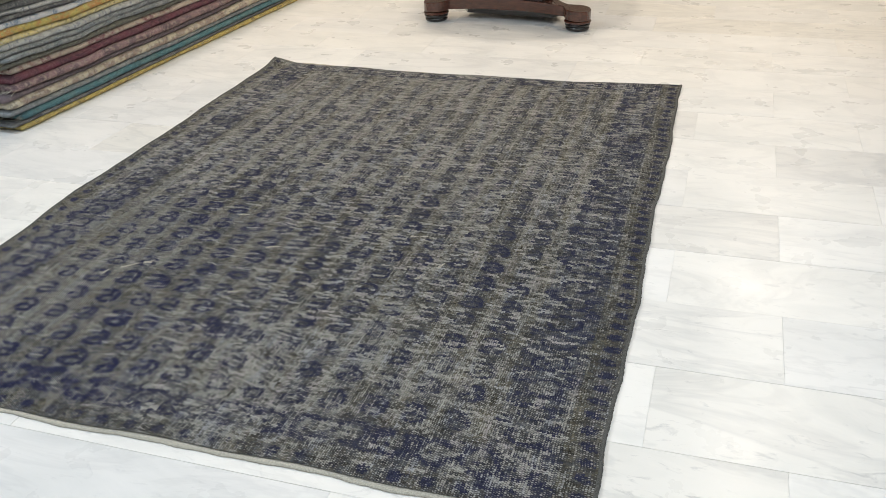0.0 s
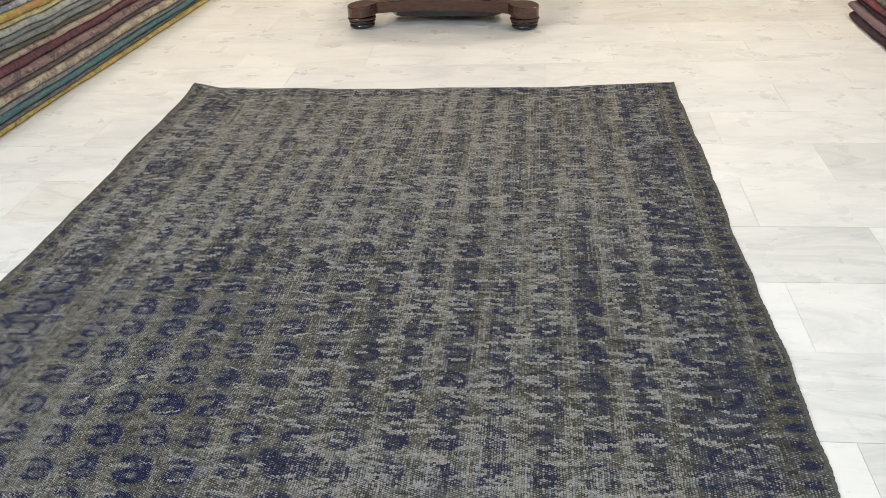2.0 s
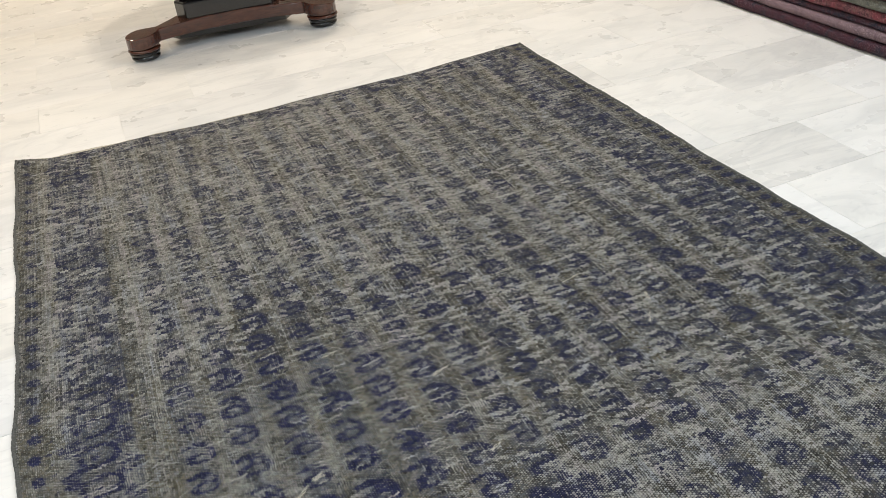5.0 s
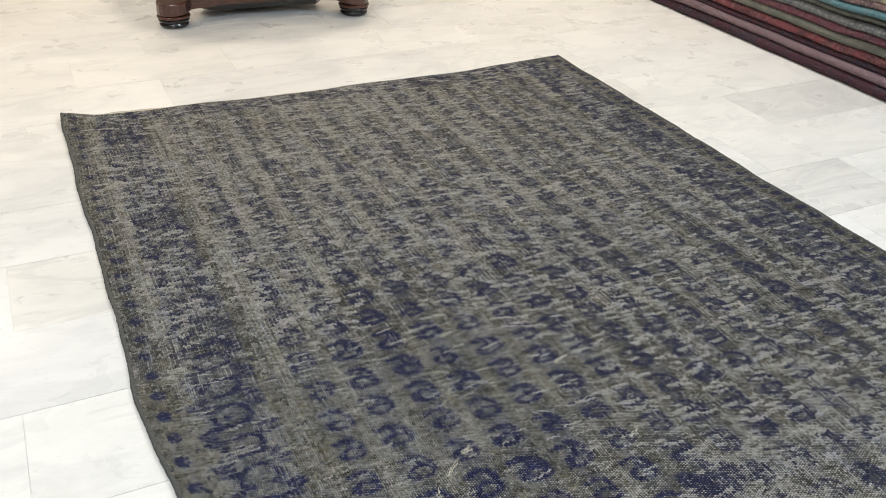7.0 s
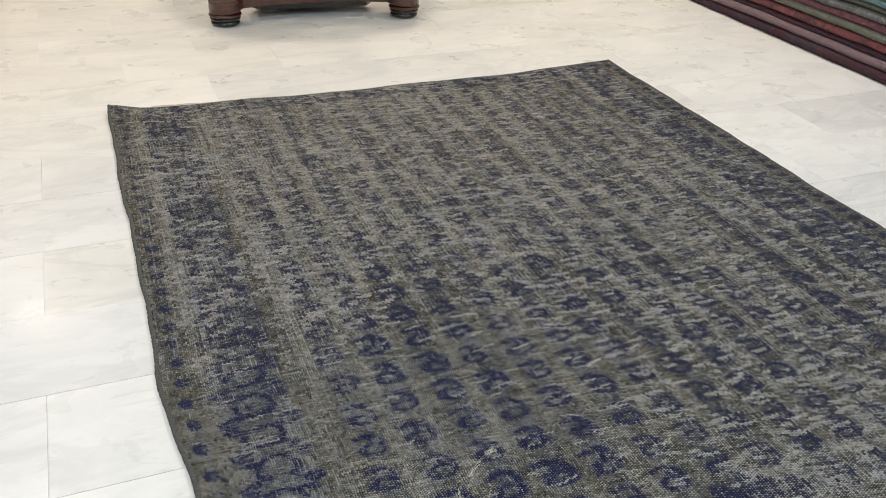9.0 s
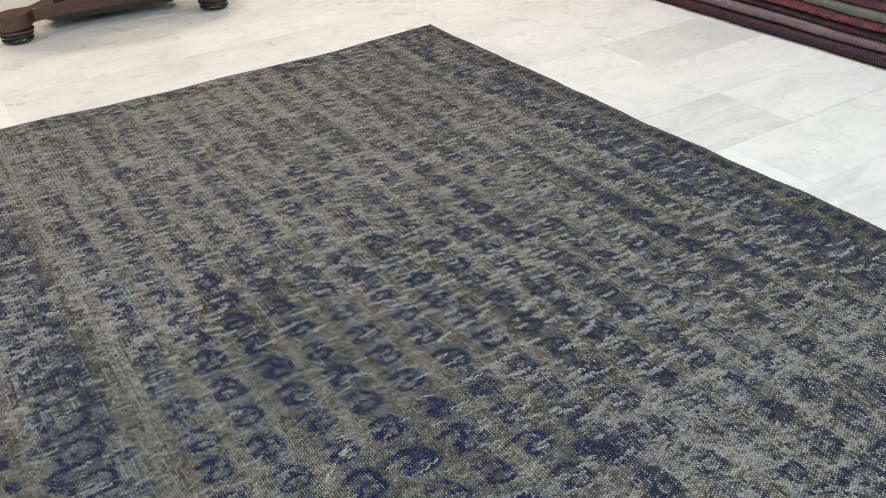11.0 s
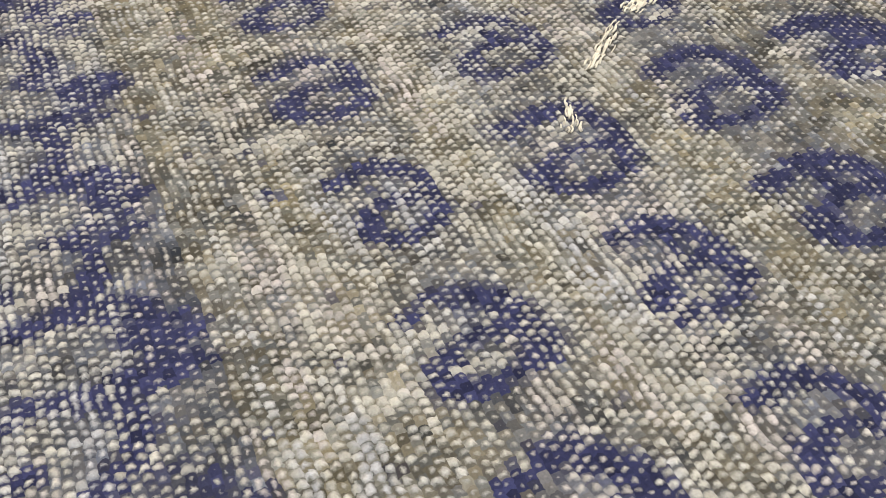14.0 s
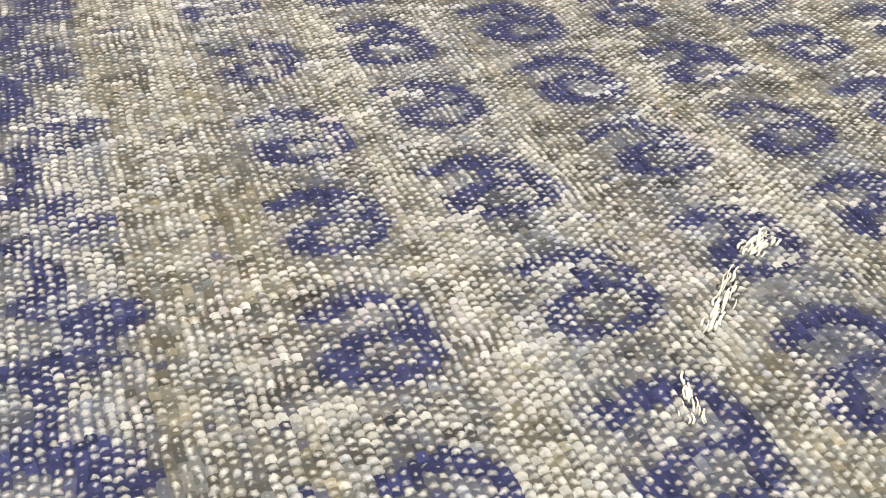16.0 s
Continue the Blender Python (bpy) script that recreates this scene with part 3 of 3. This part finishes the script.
    for c in range(26):
        ring(-0.9 + 0.072 * c, -2.625, 0.013, 0.011, 0.9, 0, 0, rng.uniform(0.4, 1), 0.9)

    # dye that has bled round the motifs
    halo = blue.copy()
    for axis in (0, 1, 0, 1):
        halo = sum(np.roll(halo, k, axis) for k in range(-2, 3)) / 5
    halo = np.clip(halo * 1.5, 0, 1)
    # scattered lost and added knots
    ragged = smooth_noise(shape, (200, 130), 4) * 0.75 + rng.random(shape) * 0.5
    patchy = smooth_noise(shape, (22, 16), 5)
    dash = smooth_noise(shape, (260, 80), 41) * 0.65 + smooth_noise(shape, (330, 200), 42) * 0.35
    blue = np.maximum(blue, 1.1 * np.clip(dash - 0.69, 0, 0.4) / 0.4)
    faded = 0.42 + 0.2 * np.clip((np.hypot(x + 0.45, y + 2.0) - 0.5) / 1.2, 0, 1)
    blue = np.clip((blue - faded * ragged * (0.75 + 0.5 * patchy) * (1 - 0.15 * np.clip((0.05 - x) / 0.3, 0, 1) * np.clip((-y - 1.4) / 0.25, 0, 1))) * 2.2, 0, 1)

    # stripes along the warp, weaker bars along the weft
    lanes = 0.55 * smooth_noise(shape, (6, 70), 6) + 0.45 * smooth_noise(shape, (14, 190), 7)
    bars = 0.55 * smooth_noise(shape, (75, 4), 8) + 0.45 * smooth_noise(shape, (190, 8), 9)
    between = 0.5 - 0.5 * np.cos((x + 0.638) / 0.1025 * 2 * math.pi)
    field = (np.abs(x - 0.03) < 0.75)
    worn = 1.35 * lanes + 0.6 * bars + 0.45 * between * field + 0.05 + 0.4 * patchy
    for cx, cy, rx, ry, k in ((0.1, -1.15, 0.35, 0.25, 0.35), (-0.45, -1.95, 0.3, 0.35, 0.2), (0.35, -2.1, 0.35, 0.25, 0.25), (-0.16, -0.6, 0.09, 0.3, 0.3)):
        worn += k * np.exp(-((x - cx) / rx) ** 2 - ((y - cy) / ry) ** 2)
    for lo, hi, k in ((-0.93, -0.885, 0.34), (-0.74, -0.695, 0.36), (0.76, 0.785, 0.08), (0.92, 0.94, 0.1)):
        worn += k * ((x > lo) & (x < hi))
    for lane in (-0.737, -0.716, -0.694, 0.752, 0.79):
        worn -= 0.5 * np.exp(-((x + 0.4 * wob - lane) / 0.0035) ** 2)
    # rubbed creases and pulled places
    for ax, ay, bx, by, k in ((0.511, -1.92, 0.351, -1.953, 0.5), (0.351, -1.953, 0.232, -1.989, 0.5), (0.419, -2.123, 0.308, -2.098, 0.5), (0.289, -2.165, 0.211, -2.192, 0.6),
                              (-0.427, -1.96, -0.561, -2.066, 0.9), (-0.081, -1.782, -0.169, -1.786, 0.6), (0.447, -1.777, 0.404, -1.851, 0.6), (-0.138, -1.889, -0.215, -1.924, 0.5),
                              (-0.004, -2.26, 0.046, -2.457, 0.4), (-0.09, -2.16, -0.02, -2.17, 0.5), (0.6, -1.45, 0.35, -1.5, 0.3), (-0.3, -1.3, -0.1, -1.33, 0.3),
                              (0.24, -1.045, 0.33, -1.03, 0.6), (0.26, -1.228, 0.33, -1.21, 0.6), (0.2, -2.05, 0.405, -1.99, 0.4), (-0.08, -1.945, -0.25, -1.985, 0.6)):
        f = np.clip(((x - ax) * (bx - ax) + (y - ay) * (by - ay)) / ((bx - ax) ** 2 + (by - ay) ** 2), 0, 1)
        away = np.hypot(x - ax - f * (bx - ax), y - ay - f * (by - ay)) + 0.5 * wob
        worn += 1.5 * k * np.exp(-(away / 0.006) ** 2)
    streak = smooth_noise(shape, (300, 60), 31) * 0.55 + smooth_noise(shape, (200, 130), 32) * 0.45
    worn += 1.3 * np.clip(streak - 0.5, -0.3, 0.4)
    shred = smooth_noise(shape, (380, 55), 33) * 0.6 + smooth_noise(shape, (300, 140), 34) * 0.4
    worn += 2.4 * np.clip(shred - 0.62, 0, 0.3)
    single = 0.8 * (smooth_noise(shape, (50, 300), 54) - 0.5) + 0.4 * (smooth_noise(shape, (16, 330), 56) - 0.5) + 0.4 * (smooth_noise(shape, (440, 16), 55) - 0.5)
    worn += 0.9 * single - 0.18 * np.clip(x / 0.6, 0, 1)
    worn -= 0.45 * (np.abs(x) > 0.965) + 0.3 * (y < -2.6)
    worn = np.clip((worn - 1.0) / 1.2, -0.3, 0.9)
    return x, y, blue, worn, halo, rng


def rug_top(x, y):
    """Height of the weave above the floor: thickness, slack ripples and slightly lifted far corner."""
    z = 0.0085 + 0.0022 * np.sin(3.1 * x + 1.2 * np.sin(2.3 * y)) * np.sin(2.7 * y + 0.6)
    z += 0.0012 * np.sin(9 * x + 4 * y) + 0.001 * np.sin(13 * y - 5 * x)
    z += 0.02 * np.exp(-((x + 1.0) / 0.09) ** 2 - ((y + 0.03) / 0.06) ** 2)
    return np.maximum(z, 0.006)


def edge_shift(x, y):
    """Where the nominal rectangle's points lie on the floor: sides that wander and a bowed far end."""
    t = np.clip((FAR - y) / (FAR - NEAR), 0, 1)
    turn_in = np.clip((t - 0.56) / 0.2, 0, 1)
    left = 0.010 + 0.033 * turn_in**2 * (3 - 2 * turn_in) + 0.003 * np.sin(5.0 * y + 1) + 0.0025 * np.sin(13 * y) + 0.0012 * np.sin(31 * y + 2)
    right = 0.002 + 0.017 * t + 0.004 * np.sin(6 * y) + 0.002 * np.sin(17 * y + 1) + 0.0012 * np.sin(37 * y)
    k = (x + 1) / 2
    dx = left * (1 - k) ** 16 + right * k**16
    far = 0.04 * np.abs(x) ** 3 - 0.006 - 0.007 * x + 0.004 * np.sin(9 * x + 0.5) + 0.002 * np.sin(21 * x)
    near = 0.004 * np.sin(5 * x) + 0.003 * np.sin(17 * x + 1)
    return x + dx, y + far * (1 - t) ** 6 + near * t**6


def knot_lines(count, lo, hi):
    """Grid lines in knots: two a knot, four a knot between lo and hi."""
    k = np.arange(count)
    fine = (k >= lo) & (k < hi)
    lines = np.concatenate([np.arange(i, i + 1, 0.25 if f else 0.5) for i, f in zip(k, fine)])
    return np.append(lines, count)


def knotted_field(parent):
    x, y, blue, worn, halo, rng = knot_pattern()
    shape = (NY, NX)
    even_corner = np.clip((0.05 - x) / 0.3, 0, 1) * np.clip((-y - 1.4) / 0.25, 0, 1)
    ground = np.array([0.068, 0.063, 0.047])
    cool = np.array([0.042, 0.045, 0.053])
    navy = np.array([0.021, 0.023, 0.045]) + even_corner[..., None] * np.array([-0.003, -0.003, 0.006])
    bleed = np.array([0.036, 0.039, 0.056])
    # yellower between the columns of motifs, bluer along them
    tint = 0.5 * smooth_noise(shape, (34, 60), 21) + 0.4 * (0.5 + 0.5 * np.cos((x + 0.638) / 0.1025 * 2 * math.pi)) * (np.abs(x - 0.03) < 0.75)
    tint = np.clip(tint + 0.5 * (np.abs(x + 0.82) < 0.07) + 0.5 * (np.abs(x - 0.85) < 0.075), 0, 1)[..., None]
    base = ground * (1 - tint) + cool * tint
    base = base * (0.3 + 0.8 * rng.random(shape) ** 1.5 + 0.75 * smooth_noise(shape, (300, 100), 24))[..., None] * (1 + 0.2 * (rng.random(shape) - 0.5)[..., None] * np.array([1.0, 0.2, -1.2]))
    h = halo[..., None] * 0.6
    base = base * (1 - h) + bleed * h
    base = base * (0.45 + 0.55 * smooth_noise(shape, (130, 90), 22) + 0.6 * smooth_noise(shape, (300, 60), 23))[..., None]
    dye = base * (1 - blue[..., None]) + navy * (0.7 + 0.6 * rng.random(shape))[..., None] * blue[..., None]
    kept = np.clip((x + 0.75) / 0.5, 0, 1) * np.clip((-y - 0.9) / 0.6, 0, 1) - 1.9 * np.clip((-y - 2.05) / 0.2, 0, 1) * np.clip((x + 0.2) / 0.3, 0, 1)
    bald = np.clip((-y - 1.35) / 0.35, 0, 1) * (1 - np.clip((x + 0.05) / 0.3, 0, 1))
    bald = np.maximum(bald, 0.9 * np.clip((-y - 1.85) / 0.3, 0, 1) * np.clip((x + 0.25) / 0.3, 0, 1))
    # evenly worn towards the near left corner, in runs elsewhere
    even = even_corner
    crisp = lambda n, k: np.tanh(k * (n - n.mean()) / n.std())  # noqa: E731
    runs = crisp(0.6 * smooth_noise(shape, (240, 70), 61) + 0.4 * smooth_noise(shape, (300, 110), 62), 0.9)
    ribs = crisp(0.6 * smooth_noise(shape, (30, 170), 63) + 0.4 * smooth_noise(shape, (16, 260), 64), 1.2)
    # every second rib stands a little higher and wears first
    proud = np.cos(math.pi * np.arange(NX)[None, :] + 2 * math.pi * smooth_noise(shape, (9, 14), 65))
    bare = 0.33 + 0.05 * even + (0.4 - 0.08 * even) * worn + 0.03 * runs + (0.11 - 0.03 * even) * ribs + (0.1 - 0.06 * even) * proud
    fine = crisp(0.5 * smooth_noise(shape, (300, 150), 66) + 0.5 * smooth_noise(shape, (440, 200), 67), 1.0)
    bare += (0.14 - 0.09 * even) * fine
    bare += (0.6 - 0.14 * even) * (rng.random(shape) - 0.5) - 0.2 * blue - 0.1 * halo * (1 - even) - 0.14 * kept + 0.04 * even
    dye = dye * (1 + 0.25 * even * (1 - blue))[..., None] * (1 + 0.5 * even * (rng.random(shape) - 0.5))[..., None]
    # single worn weft picks, a few knots long
    for _ in range(4000):
        j, i, n = rng.integers(2, NY - 3), rng.integers(8, NX - 16), rng.integers(3, 10)
        if rng.random() > 0.4 + worn[j, i] - 0.55 * even[j, i]:
            continue
        slope, bright = rng.choice([0, 0, 0, 1, -1]), rng.uniform(0.85, 1.2)
        for q in range(n):
            jj = min(NY - 1, max(0, j + slope * (q // 4)))
            bare[jj, i + q] = max(bare[jj, i + q], bright * rng.uniform(0.8, 1.05))
            if even[jj, i + q] < 0.5 and q % 5:
                bare[jj + 1, i + q] = max(bare[jj + 1, i + q], bright * rng.uniform(0.7, 0.95))
    bare = np.clip(bare, 0.05, 1.2)

    cols, rows = knot_lines(NX, 24, 146), knot_lines(NY, 272, 414)
    nx, ny = len(cols), len(rows)
    kc, kr = np.meshgrid(cols, rows)

    def sample(values, c, r):
        """Each second column of knots is set off by half a knot."""
        ci = np.clip(np.floor(c + 1e-6).astype(int), 0, NX - 1)
        ri = np.clip(np.floor(r + 0.5 * (ci % 2) + 1e-6).astype(int), 0, NY - 1)
        return values[ri, ci]

    half = 0.5 * (np.floor(kc + 1e-6) % 2)
    u, v = (kc + 1e-6) % 1 - 0.5, (kr + half + 1e-6) % 1 - 0.5
    dome = np.clip(1 - (u / 0.5) ** 2 - 0.75 * (v / 0.5) ** 2, 0, 1)
    groove = np.abs(u) > 0.49
    size = sample(rng.uniform(0.6, 1.2, shape) * (0.55 + 0.6 * bare) * (0.08 + 0.82 * even), kc, kr)
    height = 0.0011 * size * dome - 0.0006 * groove * sample(0.08 + 0.82 * even, kc, kr) + sample(even, kc, kr) * rng.normal(0, 0.00012, (ny, nx))
    gx = column_x(kc) + rng.normal(0, 0.0003, (ny, nx)) + 0.0006 * np.sin(kr * 0.83 + kc * 0.21)
    gy = row_y(kr) + rng.normal(0, 0.0003, (ny, nx))
    px, py = edge_shift(gx, gy)
    pz = rug_top(gx, gy) + height

    mid_c, mid_r = np.meshgrid((cols[1:] + cols[:-1]) / 2, (rows[1:] + rows[:-1]) / 2)
    face_dye = sample(np.concatenate([dye, np.ones((*shape, 1))], -1), mid_c, mid_r)
    face_bare, face_bald = sample(bare, mid_c, mid_r), sample(bald, mid_c, mid_r)

    idx = np.arange(nx * ny).reshape(ny, nx)
    quads = np.stack([idx[:-1, :-1], idx[1:, :-1], idx[1:, 1:], idx[:-1, 1:]], -1).reshape(-1, 4)
    me = bpy.data.meshes.new("knotted_field")
    me.vertices.add(nx * ny)
    me.vertices.foreach_set("co", np.stack([px, py, pz], -1).astype(np.float32).ravel())
    me.loops.add(quads.size)
    me.loops.foreach_set("vertex_index", quads.astype(np.int32).ravel())
    me.polygons.add(len(quads))
    me.polygons.foreach_set("loop_start", np.arange(0, quads.size, 4, dtype=np.int32))
    me.update(calc_edges=True)
    me.shade_smooth()
    layer = me.attributes.new("dye", "FLOAT_COLOR", "FACE")
    layer.data.foreach_set("color", face_dye.astype(np.float32).ravel())
    layer = me.attributes.new("bare", "FLOAT", "FACE")
    layer.data.foreach_set("value", face_bare.astype(np.float32).ravel())
    layer = me.attributes.new("bald", "FLOAT", "FACE")
    layer.data.foreach_set("value", face_bald.astype(np.float32).ravel())
    layer = me.attributes.new("knot", "FLOAT_VECTOR", "POINT")
    layer.data.foreach_set("vector", np.stack([kc, kr, 0 * kc], -1).astype(np.float32).ravel())
    me.materials.append(WEAVE)
    ob = new("knotted_field", me)
    ob.parent = parent
    return ob


def edge_points(fixed, along, steps, drop):
    pts = []
    for k in range(steps + 1):
        t = k / steps
        gx, gy = (fixed, FAR + (NEAR - FAR) * t) if along == "y" else (-1 + 2 * t, fixed)
        px, py = edge_shift(np.float64(gx), np.float64(gy))
        pts.append((float(px), float(py), float(rug_top(np.float64(gx), np.float64(gy))) - drop))
    return pts


worn_rug = tagged(new("worn_rug"), "worn grey vintage rug with rows of navy blue motifs on marble", "rug")
knotted_field(worn_rug)
for sx in (-1.0, 1.0):
    bm, rnd = bmesh.new(), random.Random(5)
    pts = edge_points(sx, "y", 420, 0.0028)
    tube(bm, [(a + sx * 0.0035 + rnd.uniform(-0.0009, 0.0009), b, c + 0.0006 * math.sin(k * 1.9)) for k, (a, b, c) in enumerate(pts)], 0.0055, 8)
    part("selvedge", bm, SELVEDGE, worn_rug, "dark grey overcast wool selvedge")
for fy, sy in ((FAR, 1.0), (NEAR, -1.0)):
    bm, rnd = bmesh.new(), random.Random(8)
    pts = edge_points(fy, "x", 300, 0.004)
    wide = 0.011 if sy > 0 else 0.012
    rings = []
    for k, (a, b, c) in enumerate(pts):
        w = wide * (0.9 + 0.15 * rnd.random() + 0.12 * math.sin(a * 23) + 0.08 * math.sin(a * 61 + 1)) * (1 + 1.1 * max(0.0, 0.2 - a) if sy > 0 else 1)
        lift = max(0.0, c - 0.006)
        rings.append([bm.verts.new(q) for q in ((a, b - sy * 0.002, c + 0.002), (a, b + sy * w * 0.5, 0.0045 + lift * 0.8),
                                                (a, b + sy * w, 0.003 + lift * 0.8), (a, b + sy * w, 0.0006 + lift * 0.8), (a, b - sy * 0.002, 0.0006 + lift * 0.8))])
    for r0, r1 in zip(rings, rings[1:]):
        for k in range(5):
            bm.faces.new((r0[k], r0[(k + 1) % 5], r1[(k + 1) % 5], r1[k]))
    bmesh.ops.recalc_face_normals(bm, faces=bm.faces[:])
    part("end_hem", bm, COTTON, worn_rug, "frayed cream cotton end hem")


def loose_threads(x, y, angle, length, count, seed):
    """A pulled place: frayed cotton ends lying on the weave."""
    rnd, bm = random.Random(seed), bmesh.new()
    ca, sa = math.cos(math.radians(angle)), math.sin(math.radians(angle))
    for _ in range(2 * count):
        s, off = rnd.uniform(-0.5, 0.3) * length, rnd.gauss(0, 0.003)
        ln, bend = rnd.uniform(0.08, 0.26) * length, rnd.uniform(-0.0012, 0.0012)
        pts = []
        for q in range(5):
            f = q / 4
            a, c = s + ln * f, off + bend * math.sin(math.pi * f)
            wx, wy = x + ca * a - sa * c, y + sa * a + ca * c
            pts.append((wx, wy, float(rug_top(np.float64(wx), np.float64(wy))) + 0.0012 + 0.0009 * math.sin(math.pi * f) * rnd.random()))
        tube(bm, pts, rnd.uniform(0.0003, 0.0007), 5)
    return part("loose_thread", bm, COTTON, worn_rug, "pulled cream cotton threads")


for k, (x, y, angle, length, count) in enumerate((
        (-0.428, -1.962, 30, 0.03, 30), (-0.472, -1.993, 40, 0.06, 16), (-0.525, -2.043, 60, 0.03, 9), (0.447, -1.777, 75, 0.05, 10), (0.404, -1.851, 60, 0.04, 12),
        (-0.095, -1.785, 20, 0.05, 14), (-0.083, -2.05, 25, 0.045, 8), (0.2, -1.5, 5, 0.06, 6),
        (0.33, -1.62, 8, 0.07, 6), (-0.3, -1.6, 15, 0.05, 5), (0.12, -1.2, 4, 0.05, 6), (-0.2, -1.15, 10, 0.05, 5), (0.55, -1.3, 6, 0.05, 6))):
    loose_threads(x, y, angle, length, count, 60 + k)


# ---- marble tiles, the last ----
TL, TW, JOINT = 0.6, 0.2985, 0.001


def tile_mesh(name, w, d):
    bm = bmesh.new()
    box(bm, -w / 2, w / 2, -d / 2, d / 2, -0.004, 0.0)
    bmesh.ops.bevel(bm, geom=[e for e in bm.edges if e.verts[0].co.z > -0.001 and e.verts[1].co.z > -0.001], offset=0.0004, segments=1, affect="EDGES")
    me = bpy.data.meshes.new(name)
    bm.to_mesh(me)
    bm.free()
    return me


def tile_rows():
    """All tiles as (x0, x1, y0, y1, near)."""
    for r in range(-38, 22):
        y1 = -0.307 - TW * r
        y0 = y1 - TW
        if y0 < Y0 or y1 > Y1:
            y0, y1 = max(y0, Y0), min(y1, Y1)
            if y1 - y0 < 0.02:
                continue
        right = 1.096 if r % 2 == 0 else 1.392
        left = -1.215 if r % 2 == 0 else -0.915
        cuts = [right + TL * k for k in range(-1, 8)] + [left - TL * k for k in range(-1, 8)]
        cuts = sorted({X0, X1, *(c for c in cuts if X0 + 0.03 < c < X1 - 0.03)})
        merged = [cuts[0]]
        for c in cuts[1:]:
            if c - merged[-1] > 0.12:
                merged.append(c)
        merged[-1] = X1
        for a, b in zip(merged, merged[1:]):
            yield r, a, b, y0, y1


GREY = {(1, 1.392), (0, 0.496), (3, 0.792), (5, 0.792), (7, 0.792), (-5, 0.792), (-5, 1.392), (-6, 0.496), (2, -1.215), (-4, -1.515), (6, 1.096)}
shared, rest = {}, []
for r, a, b, y0, y1 in tile_rows():
    near = -2.6 < (a + b) / 2 < 2.6 and -3.6 < (y0 + y1) / 2 < 2.6
    grey = any(r == g and abs(a - ga) < 0.02 for g, ga in GREY)
    if not near:
        rest.append((a, b, y0, y1))
        continue
    key = (round(b - a, 3), round(y1 - y0, 3), grey)
    if key not in shared:
        shared[key] = tile_mesh("tile", b - a - JOINT, y1 - y0 - JOINT)
        shared[key].materials.append(MARBLE_GREY if grey else MARBLE)
    tile = new("tile", shared[key])
    tile.location = ((a + b) / 2, (y0 + y1) / 2, -0.0003 * ((r * 7 + int(a * 10)) % 3))
    tile.parent = floor
verts, faces = [], []
for a, b, y0, y1 in rest:
    n = len(verts)
    j = JOINT / 2
    for z in (-0.004, 0.0):
        verts += [(a + j, y0 + j, z), (b - j, y0 + j, z), (b - j, y1 - j, z), (a + j, y1 - j, z)]
    faces += [(n + 4, n + 5, n + 6, n + 7)] + [(n + k, n + (k + 1) % 4, n + 4 + (k + 1) % 4, n + 4 + k) for k in range(4)]
me = bpy.data.meshes.new("outer_tiles")
me.from_pydata(verts, [], faces)
me.materials.append(MARBLE)
outer = tagged(new("outer_tiles", me), kind="stuff")
outer.parent = floor
